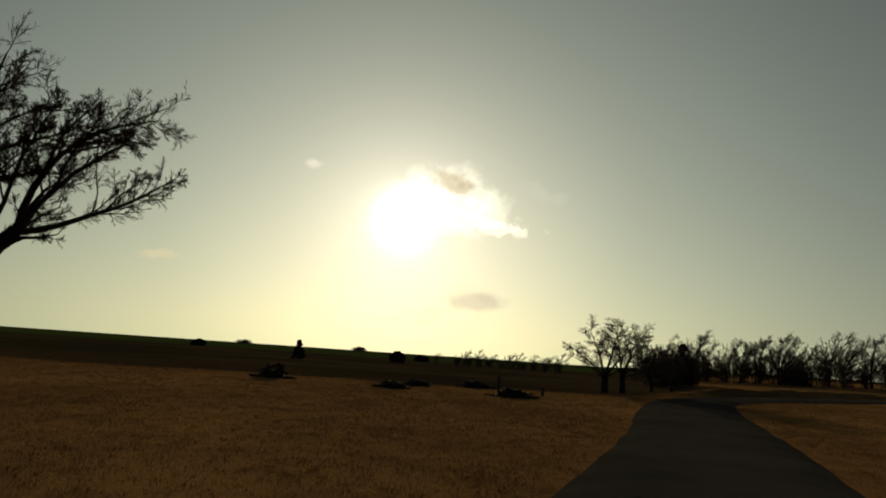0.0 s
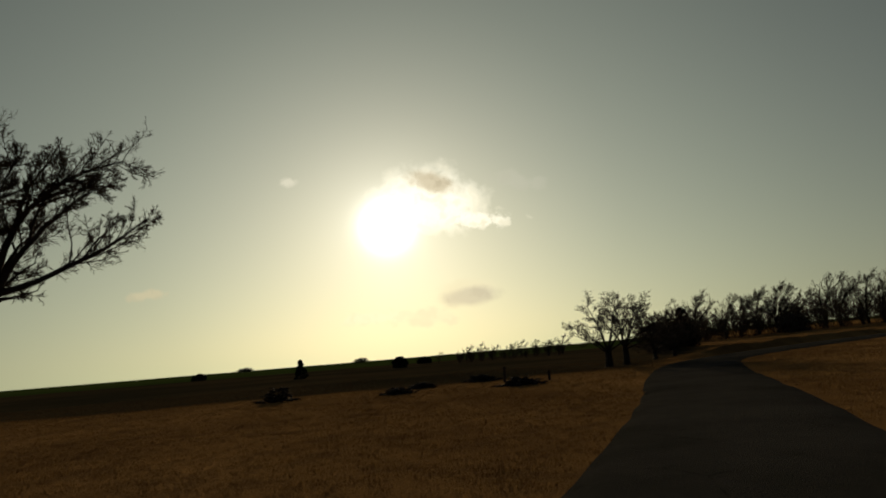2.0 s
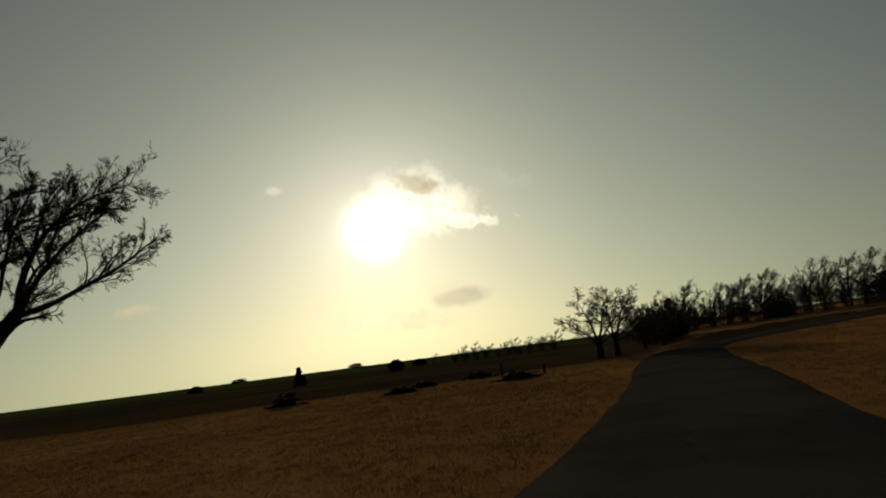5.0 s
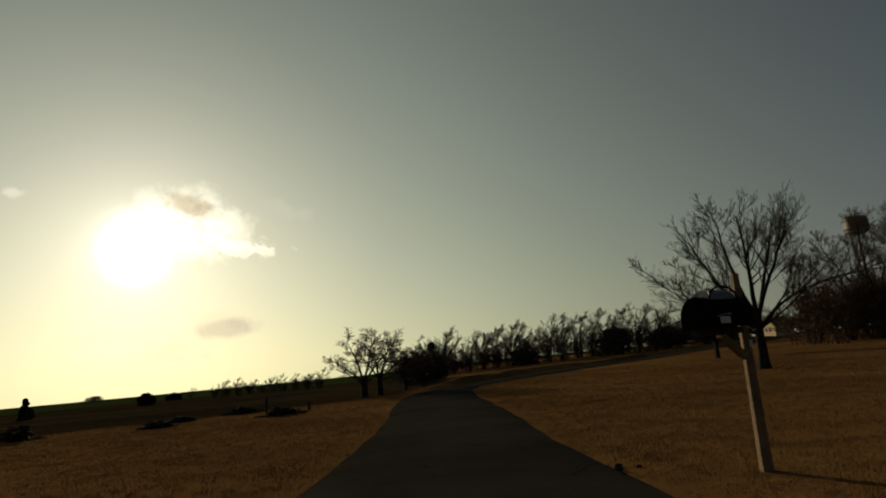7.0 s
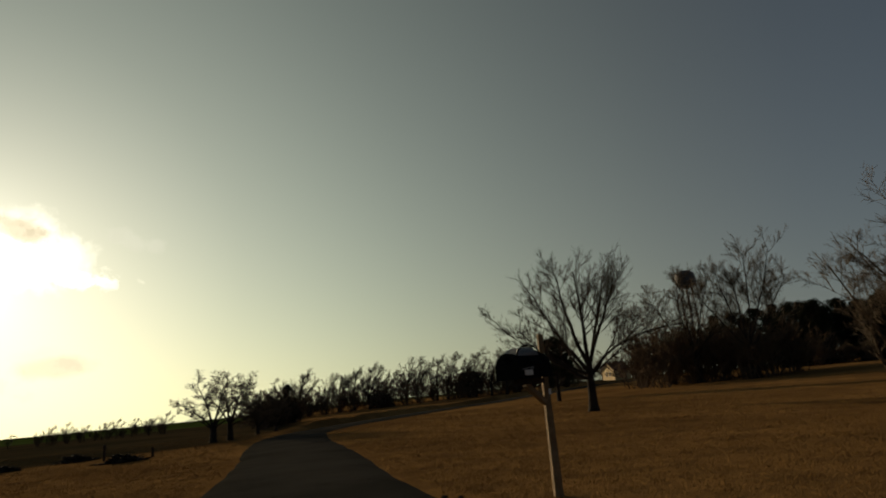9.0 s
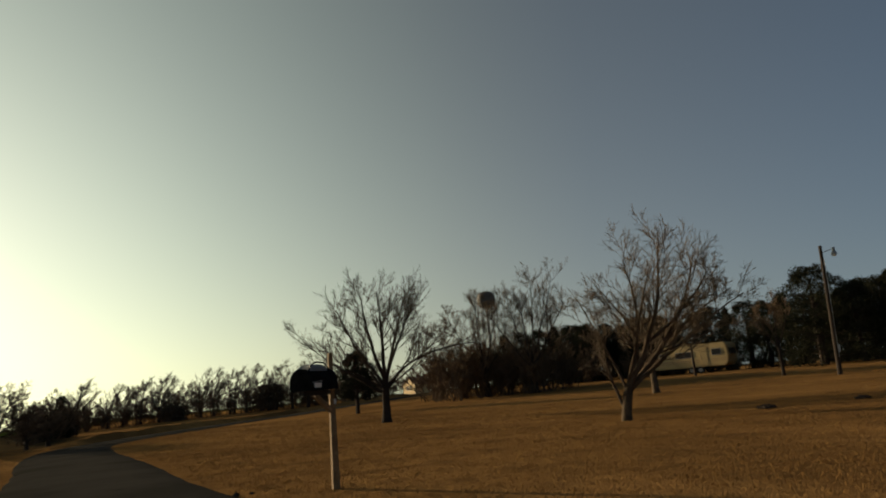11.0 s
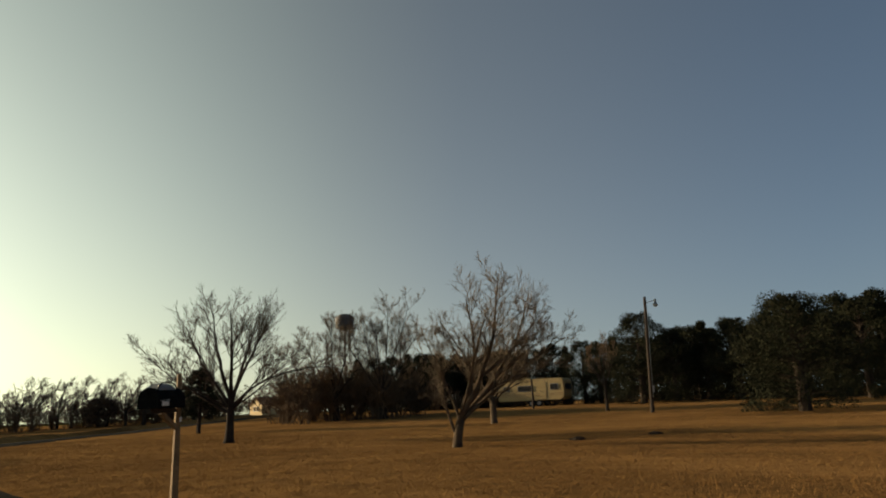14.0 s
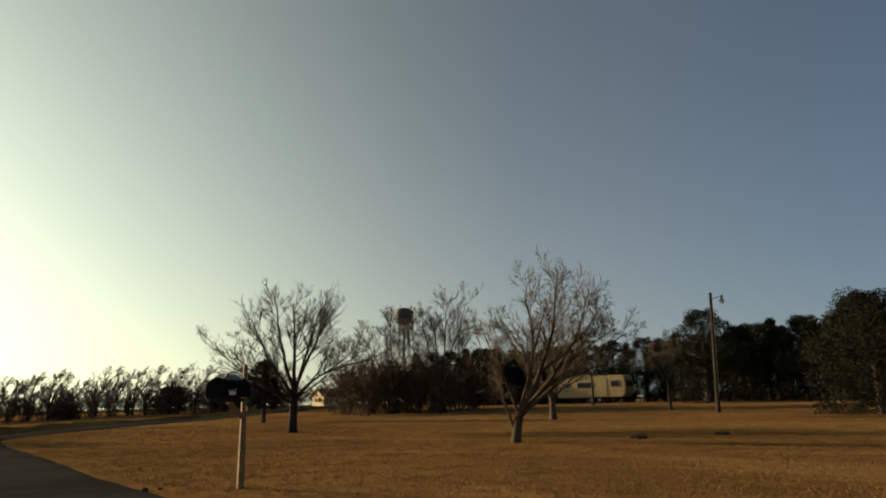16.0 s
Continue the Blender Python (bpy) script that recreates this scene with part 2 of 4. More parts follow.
def ground_z(x, y):
    """Level by the lane, falling gently ahead to the open field, rising towards the evergreens."""
    d = math.hypot(x, y)
    ahead = min(max((math.degrees(math.atan2(x, max(y, 0.01))) - 13.0) / 17.0, 0.0), 1.0)
    ahead = 1.0 - ahead * ahead * (3 - 2 * ahead)
    fall = -0.0055 * max(y - 5.0, 0.0) * ahead
    rise = 0.028 * max(min(x, 58.0) - 36.0, 0.0)
    roll = 0.05 * noise.noise(Vector((x * 0.05, y * 0.05, 0.3))) * min(d / 15, 1.0) + 0.015 * noise.noise(Vector((x * 0.5, y * 0.5, 4.0)))
    far = 0.9 * noise.noise(Vector((x * 0.004, y * 0.004, 9.0))) * min(max((d - 220) / 500, 0.0), 1.0)
    return fall + rise + roll + far


def rings(limit):
    out, v, step = [0.0], 0.0, 0.45
    while v < limit:
        v += step
        step = step * 1.0 if v < 22 else step * 1.07
        out.append(v)
    return out


axis = rings(4300)
axis = [-v for v in axis[:0:-1]] + axis
nx = len(axis)
gv = [(x, y, ground_z(x, y)) for y in axis for x in axis]
gf = [(j * nx + i, j * nx + i + 1, (j + 1) * nx + i + 1, (j + 1) * nx + i) for j in range(nx - 1) for i in range(nx - 1)]
ground = tagged(mesh_part("ground", raw_mesh("ground", gv, gf), M_GROUND),
                "dormant tan winter lawn, brown scrub and a far green field", "ground", kind="structure")
for p in ground.data.polygons:
    p.use_smooth = True


def road_points():
    """Centre line of the lane: straight along the lawn, then a bend to the side."""
    ctrl = [(-16.5, -38.0), (-7.6, -17.0), (-0.1, 0.0), (3.2, 7.4), (5.2, 12.4), (7.8, 19.5), (11.0, 25.8), (17.5, 31.8), (27.0, 38.5), (42.0, 46.0), (70.0, 52.0), (120.0, 56.0)]
    pts = []
    for a in range(1, len(ctrl) - 2):
        p0, p1, p2, p3 = (Vector((*c, 0)) for c in ctrl[a - 1:a + 3])
        for k in range(24):
            t = k / 24
            pts.append(0.5 * ((2 * p1) + (p2 - p0) * t + (2 * p0 - 5 * p1 + 4 * p2 - p3) * t * t + (3 * p1 - p0 - 3 * p2 + p3) * t ** 3))
    return pts


rp = road_points()
rv, rf, cols = [], [], 9
for k, p in enumerate(rp):
    d = (rp[min(k + 1, len(rp) - 1)] - rp[max(k - 1, 0)]).normalized()
    side = Vector((d.y, -d.x, 0))
    wl = 1.6 + 0.06 * noise.noise(p * 0.7)
    wr = 1.55 + 0.06 * noise.noise(p * 0.7 + Vector((50, 0, 0))) + 0.62 * math.exp(-((p.y - 1.5) / 3.6) ** 2)
    for c in range(cols):
        s = -1 + 2 * c / (cols - 1)
        q = p + side * (s * (wr if s > 0 else wl))
        rv.append((q.x, q.y, ground_z(q.x, q.y) + (0.035 + 0.03 * (1 - s * s) if 0 < c < cols - 1 else -0.05)))
rf = [(k * cols + c, k * cols + c + 1, (k + 1) * cols + c + 1, (k + 1) * cols + c) for k in range(len(rp) - 1) for c in range(cols - 1)]
road = tagged(mesh_part("road", raw_mesh("road", rv, rf), M_ROAD), "narrow worn dark asphalt lane", "road", kind="structure")
for p in road.data.polygons:
    p.use_smooth = True


bv, bf = [], []
bank_line = [(k, p) for k, p in enumerate(rp) if p.x > 13.0]
for n, (k, p) in enumerate(bank_line):
    d = (rp[min(k + 1, len(rp) - 1)] - rp[max(k - 1, 0)]).normalized()
    side = Vector((-d.y, d.x, 0))
    h = (0.32 + 0.14 * noise.noise(p * 0.25) + 0.06 * noise.noise(p * 1.3)) * min(n / 14, 1.0)
    for off, up in ((2.0, -0.06), (2.5, 0.5 * h), (2.9, h), (3.5, 0.9 * h), (5.2, -0.06)):
        q = p + side * off
        bv.append((q.x, q.y, ground_z(q.x, q.y) + up))
bf = [(k * 5 + c, (k + 1) * 5 + c, (k + 1) * 5 + c + 1, k * 5 + c + 1) for k in range(len(bank_line) - 1) for c in range(4)]
tagged(mesh_part("bank", raw_mesh("bank", bv, bf), M_GROUND), "low dry grassy bank along the far side of the lane", "bank", kind="structure")


def near_road(x, y, margin):
    return any((x - p.x) ** 2 + (y - p.y) ** 2 < (1.6 + margin + 0.6 * math.exp(-((p.y - 1.5) / 3.6) ** 2) * (x > p.x)) ** 2 for p in rp[:150:3])


def grass_patch(name, spots, blades, h, label):
    rng = random.Random(5)
    v, f = [], []
    for x, y in spots:
        z = ground_z(x, y)
        for _ in range(blades):
            a, lean = rng.uniform(0, 6.283), rng.uniform(0.1, 0.6)
            bx, by = x + rng.gauss(0, 0.05), y + rng.gauss(0, 0.05)
            hh, w = h * rng.uniform(0.5, 1.3), rng.uniform(0.002, 0.004)
            ca, sa = math.cos(a), math.sin(a)
            k = len(v)
            v += [(bx - sa * w, by + ca * w, z - 0.01), (bx + sa * w, by - ca * w, z - 0.01), (bx + ca * hh * lean, by + sa * hh * lean, z + hh)]
            f.append((k, k + 1, k + 2))
    return tagged(mesh_part(name, raw_mesh(name, v, f), M_GRASS), label, "grass", kind="stuff")


rng = random.Random(11)
spots = []
while len(spots) < 90000:
    a, d = rng.uniform(-2.0, 0.75), 2.6 + 42 * rng.random() ** 0.85
    x, y = -1.5 + d * math.sin(-a), -3.0 + d * math.cos(a)
    if not near_road(x, y, rng.uniform(-0.35, 0.15)) and rng.random() < 0.7 + 0.6 * max(noise.noise(Vector((x * 0.4, y * 0.4, 1))) + 0.2, 0):
        spots.append((x, y))
grass_patch("grass", spots, 8, 0.034, "short dry tan dormant lawn grass")

# ---------------------------------------------------------------- bare trees


class Wood:
    """Collects tapered tubes along bent paths."""

    def __init__(self):
        self.v, self.f = [], []

    def tube(self, pts, radii, sides):
        k0 = len(self.v)
        for i, p in enumerate(pts):
            d = (pts[min(i + 1, len(pts) - 1)] - pts[max(i - 1, 0)])
            d = d.normalized() if d.length > 1e-6 else Vector((0, 0, 1))
            a = d.orthogonal().normalized()
            b = d.cross(a)
            for s in range(sides):
                t = 6.28319 * s / sides
                self.v.append(p + (a * math.cos(t) + b * math.sin(t)) * radii[i])
        for i in range(len(pts) - 1):
            for s in range(sides):
                u = (s + 1) % sides
                self.f.append((k0 + i * sides + s, k0 + i * sides + u, k0 + (i + 1) * sides + u, k0 + (i + 1) * sides + s))


def bent_path(rng, start, direction, length, n, curl, rise):
    pts, d, p = [start.copy()], direction.normalized(), start.copy()
    for _ in range(n):
        d = (d + Vector((rng.gauss(0, curl), rng.gauss(0, curl), rng.gauss(0, curl) + rise))).normalized()
        p = p + d * (length / n)
        pts.append(p.copy())
    return pts


def limb_path(rng, start, a0, a1, depth, length, n=9, wob=0.06):
    """A limb in the plane x-z: leans from a0 to a1 degrees off the vertical, swung back or forth by depth degrees."""
    pts, p = [start.copy()], start.copy()
    cd, sd = math.cos(radians(depth)), math.sin(radians(depth))
    for k in range(n):
        a = radians(a0 + (a1 - a0) * (k + 0.5) / n)
        d = Vector((math.sin(a) * cd, math.sin(a) * sd + 0.25 * sd, math.cos(a))) + Vector((rng.gauss(0, wob), rng.gauss(0, wob), rng.gauss(0, wob)))
        p = p + d.normalized() * (length / n)
        pts.append(p.copy())
    return pts


def sprout(rng, wood, twigs, pts, radii, level, spec, thick=1.0):
    """Side branches along a path, down to fine twigs."""
    count, ratio, ang, curl, rise = spec[level]
    seg = [(pts[i + 1] - pts[i]).length for i in range(len(pts) - 1)]
    length = sum(seg)
    if level == 0:
        count = max(4, int(count * min(max(length / 4.0, 0.4), 1.25)))
    for k in range(count):
        t = rng.uniform(0.22, 1.0) if level else rng.uniform(0.28, 1.0)
        s = t * (len(pts) - 1)
        i = min(int(s), len(pts) - 2)
        p = pts[i].lerp(pts[i + 1], s - i)
        r = (radii[i] * (1 - (s - i)) + radii[i + 1] * (s - i)) * rng.uniform(0.30, 0.48)
        d = (pts[i + 1] - pts[i]).normalized()
        side = d.orthogonal()
        side.rotate(Matrix.Rotation(rng.uniform(0, 6.283), 3, d))
        a = radians(rng.gauss(ang, 10))
        nd = d * math.cos(a) + side.normalized() * math.sin(a)
        ln = length * ratio * rng.uniform(0.6, 1.25) * (1.15 - 0.55 * t)
        last = level == len(spec) - 1
        n = (2 if thick >= 1.5 else 3) if last else (3 if thick >= 1.5 and level else 5)
        r = max(r, (0.009, 0.0046, 0.003)[level] * thick)
        q = bent_path(rng, p, nd, ln, n, curl, rise)
        rr = [r * (1 - 0.8 * j / n) + 0.0018 * thick for j in range(n + 1)]
        (twigs if level >= 1 else wood).tube(q, rr, 3 if level >= 1 else 5)
        if not last:
            sprout(rng, wood, twigs, q, rr, level + 1, spec, thick)


def bare_tree(seed, trunk, limbs, spec, m, label, twig_mat, group="", trunk_lean=0.0, thick=1.0, bark=None):
    """trunk: height, base radius, top radius. limbs: (height share, a0, a1, depth, length, radius); a share of 10 + n + f starts at f along limb n."""
    rng = random.Random(seed)
    wood, twigs = Wood(), Wood()
    h, r0, r1 = trunk
    tp = limb_path(rng, Vector((0, 0, -0.15)), 0, trunk_lean, 0, h + 0.15, 6, 0.03)
    wood.tube(tp, [r0 * (1.5 if i == 0 else 1.12 if i == 1 else 1.0) * (1 - i / 6) + r1 * i / 6 for i in range(7)], 10)
    paths = []
    for share, a0, a1, depth, length, radius in limbs:
        base, s = (tp, share * 6) if share <= 1.0 else (paths[int(share) - 10], (share % 1.0) * 9)
        i = min(int(s), len(base) - 2)
        start = base[i].lerp(base[i + 1], s - i)
        q = limb_path(rng, start, a0, a1, depth, length)
        paths.append(q)
        rr = [radius * 0.72 * (1 - 0.86 * j / 9) + 0.004 for j in range(10)]
        wood.tube(q, rr, 7)
        sprout(rng, wood, twigs, q, rr, 0, spec, thick)
    tree = empty("tree", m, label, "tree", group)
    mesh_part("trunk", raw_mesh("trunk", wood.v, wood.f), bark or M_BARK, tree)
    for p in tree.children[0].data.polygons:
        p.use_smooth = True
    mesh_part("crown", raw_mesh("crown", twigs.v, twigs.f), twig_mat, tree, "bare leafless twigs")
    return tree


def at(x, y, turn=0.0, sx=1.0, sz=1.0):
    return pose(x, y, ground_z(x, y), 0, 0, turn) @ Matrix.Diagonal((sx, sx, sz, 1))


FINE = [(14, 0.42, 46, 0.13, 0.04), (12, 0.46, 42, 0.16, 0.02), (7, 0.5, 38, 0.18, 0.0)]
# turn: the plane of a tree's limbs faces the lane
bare_tree(3, (4.3, 0.40, 0.26), [
    (0.4, -3, 13, 6, 7.2, 0.22), (1.0, 2, 78, 4, 5.9, 0.17), (1.0, 72, 50, -6, 4.7, 0.14), (1.0, 18, 60, -14, 4.1, 0.15), (0.55, 34, 52, 12, 3.6, 0.13),
    (0.3, -34, -6, 15, 6.8, 0.17), (0.3, -52, -72, -10, 5.4, 0.13), (10.55, 62, 60, -4, 3.4, 0.10), (10.4, 50, 80, 10, 3.4, 0.09), (10.75, 35, 15, 8, 2.0, 0.08),
    (10.45, -40, -10, -20, 3.0, 0.09), (11.5, 55, 85, 14, 2.6, 0.08), (0.95, 86, 66, 14, 1.4, 0.09), (0.8, 6, 28, -30, 4.4, 0.12), (0.9, 30, 44, 34, 4.0, 0.11), (10.25, 20, 40, -12, 3.4, 0.09),
    (11.3, 8, 40, 6, 3.0, 0.09), (10.6, 36, 62, 8, 3.0, 0.08), (13.4, 10, 40, -8, 2.4, 0.07), (11.45, 70, 60, -10, 2.2, 0.06), (12.5, 30, 50, 10, 1.8, 0.05)],
    [(17, 0.32, 42, 0.12, 0.07), (14, 0.40, 40, 0.16, 0.05), (8, 0.48, 36, 0.18, 0.02)],
    at(-12.7, 16.65, 37, 0.93, 0.97), "large bare spreading tree leaning over the lawn", M_TWIG, trunk_lean=48, thick=1.5)

tree_a = [(0.7, -56, -44, 5, 4.5, 0.10), (0.85, -34, -18, -15, 4.4, 0.11), (1.0, -18, -2, 12, 4.5, 0.12), (1.0, 2, -6, -14, 4.4, 0.12),
          (0.95, 12, 8, 14, 4.4, 0.11), (0.9, 24, 14, -12, 4.6, 0.11), (0.8, 34, 92, 4, 4.7, 0.10), (0.75, 45, 10, 22, 3.2, 0.07), (0.7, -40, -15, -40, 3.6, 0.08), (0.8, -62, -30, 20, 3.4, 0.07), (0.8, 58, 30, -20, 3.0, 0.06)]
VASE = [(13, 0.44, 34, 0.10, 0.12), (10, 0.50, 30, 0.12, 0.08), (6, 0.55, 30, 0.14, 0.04)]
bare_tree(8, (2.1, 0.18, 0.13), tree_a, VASE, at(18.2, 15.0, -45, 1.04, 0.83), "bare vase-shaped tree on the dry lawn", M_TWIG)

tree_b = [(1.0, 24, -16, 10, 4.2, 0.11), (1.0, 34, 2, -14, 4.5, 0.13), (1.0, 46, 16, 14, 4.7, 0.12), (0.95, 46, 58, -8, 4.2, 0.10), (0.45, -20, 6, 10, 2.4, 0.07),
          (0.9, -16, -24, -22, 3.3, 0.06), (0.9, 42, 40, 36, 3.8, 0.08), (0.95, 14, 24, -40, 3.8, 0.08), (14.45, -40, -84, 0, 0.8, 0.03), (11.35, 52, 34, 8, 3.0, 0.07), (12.4, 52, 60, -6, 2.4, 0.06), (12.3, 70, 74, 4, 2.2, 0.05), (10.4, -20, -40, 5, 2.0, 0.05)]
bare_tree(21, (0.85, 0.15, 0.13), tree_b, [(13, 0.42, 40, 0.11, 0.09), (11, 0.50, 36, 0.14, 0.05), (7, 0.52, 34, 0.16, 0.02)], at(13.72, 2.62, -65, 0.90, 0.81), "small bare multi-stemmed tree on the dry lawn", M_PALE, trunk_lean=16, bark=M_PALE_BARK)

bare_tree(5, (1.2, 0.2, 0.16), [(0.9, -30, -5, 8, 3.6, .1), (1.0, 48, 56, 0, 3.4, .09), (1.0, 8, 2, -10, 3.8, .1), (0.9, 24, 30, 22, 3.2, .08), (0.8, -12, 8, -30, 3.2, .08)],
          VASE, at(32.8, 9.3, -68), "bare tree with a slanting low limb near the trailer", M_PALE, bark=M_PALE_BARK)
bare_tree(6, (2.0, 0.11, 0.085), [(0.8, -30, -10, 8, 2.6, .07), (1.0, 5, 2, -20, 2.8, .08), (0.9, 30, 12, 10, 2.6, .07), (0.8, -15, 0, 60, 2.6, .06)],
          VASE, at(43.0, 5.2, -76), "slim bare brownish tree before the evergreens", M_SCRUB)
TALL = [(16, 0.36, 38, 0.10, 0.12), (12, 0.46, 36, 0.13, 0.08), (6, 0.52, 34, 0.15, 0.04)]
bare_tree(14, (2.6, 0.3, 0.24), [(0.8, -40, -20, 8, 5.4, .085), (0.9, -20, -8, -15, 6.0, .085), (1.0, 2, 8, 14, 6.8, .095), (1.0, 20, 12, -10, 7.0, .085), (0.85, 34, 24, 10, 6.0, .13), (.8, -8, -5, 40, 5.5, .12)],
          TALL, at(44.2, 23.6, -58, 1.08, 0.97), "tall bare tree standing in brown scrub", M_PALE, thick=1.5)
bare_tree(15, (2.2, 0.26, 0.2), [(0.8, -58, -30, 8, 5.4, .08), (0.9, -32, -20, -15, 5.8, .08), (1.0, -6, 2, 14, 6.0, .09), (1.0, 18, 16, -10, 5.8, .08), (0.85, 40, 28, 10, 5.0, .09), (.8, -16, -8, 40, 5.2, .09)],
          TALL, at(43.6, 27.8, -56, 1.12, 1.0), "broad bare tree standing in brown scrub", M_PALE, thick=1.5)
bare_tree(31, (1.2, 0.22, 0.18), [(0.9, -35, -50, 8, 3.0, .1), (1.0, -12, -18, -12, 3.6, .11), (1.0, 12, 5, 14, 3.8, .11), (1.0, 30, 42, -10, 3.6, .1), (.9, 50, 66, 5, 3.2, .09), (.9, 8, 30, 40, 3.3, .09), (.8, -40, -66, -30, 2.8, .08)],
          FINE, at(8.1, 30.0, -15, 0.80, 0.60), "bare spreading tree at the lane's bend", M_TWIG, thick=1.7)
pair = bare_tree(32, (1.3, 0.2, 0.16), [(0.9, -20, -40, 8, 3.0, .1), (1.0, -4, -8, -12, 3.5, .11), (1.0, 20, 12, 14, 3.6, .11), (1.0, 38, 56, -10, 3.4, .1), (.9, 55, 78, 5, 3.0, .09), (.8, 10, 40, -40, 3.0, .08)],
                 FINE, at(9.05, 30.5, -15, 0.80, 0.60), "bare spreading tree at the lane's bend", M_TWIG, thick=1.7)
copy_thing(pair, at(11.8, 34.5, 40, 0.72, 0.55))
copy_thing(pair, at(13.6, 36.5, 160, 0.75, 0.52))
# hedgerow trees, wind-bent, in three shapes
HEDGE = [(12, 0.42, 40, 0.13, 0.05), (10, 0.48, 38, 0.16, 0.02), (4, 0.5, 36, 0.16, 0.0)]
lib = []
for sd, lean in ((41, 18), (42, 26), (43, 8)):
    lib.append(bare_tree(sd, (1.6, 0.17, 0.13), [(0.7, -30 + lean, -20 + lean * 2, 8, 3.2, .09), (0.9, lean - 8, lean * 2.4, -20, 3.8, .1), (1.0, lean, lean * 2, 20, 4.0, .1), (1.0, 20 + lean, 30 + lean * 2, -10, 3.6, .09),
                                                     (.8, 40 + lean, 60 + lean, 30, 3.0, .07), (.75, -40, -10, -40, 2.8, .07)],
                         HEDGE, at(60 + sd, 80), "bare wind-bent hedgerow tree", M_PALE, "hedgerow trees", thick=2.2))
# azimuth (degrees off +y to the right), distance, size, shape
hedge = [(22.0, 92, 1, 0), (25.7, 92, 1.0, 1), (28.3, 90, 1, 2), (1.0, 92, .28, 0), (3.4, 90, .42, 1), (4.6, 90, .40, 2), (5.9, 90, .34, 0), (7.1, 88, .40, 1), (8.1, 88, .38, 2), (9.2, 86, .38, 0), (10.4, 84, .40, 1), (11.6, 84, .42, 2),
         (20.0, 88, .95, 1), (22.4, 85, 1.0, 2), (24.6, 88, .95, 0), (25.7, 92, 1.05, 1), (27.0, 90, .95, 2), (28.4, 86, 1.0, 0), (29.8, 95, .95, 1), (31.6, 92, 1.15, 0), (32.6, 90, 1.1, 1),
         (34.3, 90, 1.0, 2), (35.3, 88, 1.1, 0), (36.6, 88, 1.05, 1), (37.8, 84, 1.0, 2), (39.2, 80, 1.0, 0), (40.6, 78, 1.0, 1), (44.5, 74, 1.0, 2), (46.0, 75, 1.0, 0)]
hr = random.Random(4)
for k, (az, d, size, shape) in enumerate(hedge):
    x, y = d * math.sin(radians(az)), d * math.cos(radians(az))
    m = at(x, y, -az + hr.uniform(-25, 25), size * hr.uniform(0.9, 1.15), size * 1.0)
    if k < 3:
        lib[k].matrix_basis = at(x, y, -az)
    else:
        copy_thing(lib[shape], m)

# ---------------------------------------------------------------- evergreens, scrub and bushes


def foliage(rng, blobs, per, leaf, flat=0.8):
    """Many small leaf triangles on the shells of uneven clumps."""
    v, f = [], []
    for c, r in blobs:
        for _ in range(per):
            d = Vector((rng.gauss(0, 1), rng.gauss(0, 1), rng.gauss(0, 1)))
            d.normalize()
            p = c + Vector((d.x, d.y, d.z * flat)) * r * (0.55 + 0.5 * rng.random())
            a = Vector((rng.gauss(0, 1), rng.gauss(0, 1), rng.gauss(0, 1))).normalized()
            b = a.cross(Vector((rng.gauss(0, 1), rng.gauss(0, 1), rng.gauss(0, 1)))).normalized()
            s = leaf * rng.uniform(0.6, 1.5)
            k = len(v)
            v += [p - a * s * 0.5, p + b * s * 0.55, p + a * s * 0.5 + d * s * 0.4]
            f.append((k, k + 1, k + 2))
    return v, f


def evergreen(seed, height, radius, shape, m, label, mat, group="", per=250, leaf=0.092, name="evergreen_tree", category="tree", low=0.0):
    rng = random.Random(seed)
    wood, blobs = Wood(), []
    wood.tube([Vector((0, 0, -0.1)), Vector((0.03, 0, height * 0.5)), Vector((0, 0.05, height * 0.93))], [radius * 0.09 + .04, radius * 0.06 + .02, 0.015], 7)
    for k in range(int(110 * (0.7 if shape == "cone" else 1.0))):
        t = rng.random() ** 0.8
        prof = (1 - t) ** 0.75 + 0.05 if shape == "cone" else max(math.sin(math.pi * (0.12 + 0.86 * t)) ** 0.6, 0.92 if t < 0.4 else 0.0)
        a, rr = rng.uniform(0, 6.283), radius * prof * rng.uniform(0.45, 1.0)
        c = Vector((math.cos(a) * rr, math.sin(a) * rr, height * (low + (0.98 - low) * t)))
        blobs.append((c, radius * rng.uniform(0.14, 0.3) * (0.6 + 0.5 * prof)))
        wood.tube([Vector((0, 0, c.z * 0.85)), c * 0.5 + Vector((0, 0, c.z * 0.46)), c], [0.03, 0.02, 0.006], 3)
    tree = empty(name, m, label, category, group)
    mesh_part("trunk", raw_mesh("trunk", wood.v, wood.f), M_BARK, tree)
    v, f = foliage(rng, blobs, per, leaf)
    mesh_part("crown", raw_mesh("crown", v, f), mat, tree)
    return tree


def polar(az, d):
    return d * math.sin(radians(az)), d * math.cos(radians(az))


row = [evergreen(51, 6.0, 2.2, "cone", at(60, -8), "dark green cedar tree in a dense row", M_CEDAR, "row of evergreens"),
       evergreen(52, 6.0, 2.5, "round", at(63, -3), "dark green cedar tree in a dense row", M_CEDAR, "row of evergreens"),
       evergreen(53, 6.0, 2.3, "round", at(65, 3), "dark green pine tree in a dense row", M_CEDAR, "row of evergreens")]
er = random.Random(9)
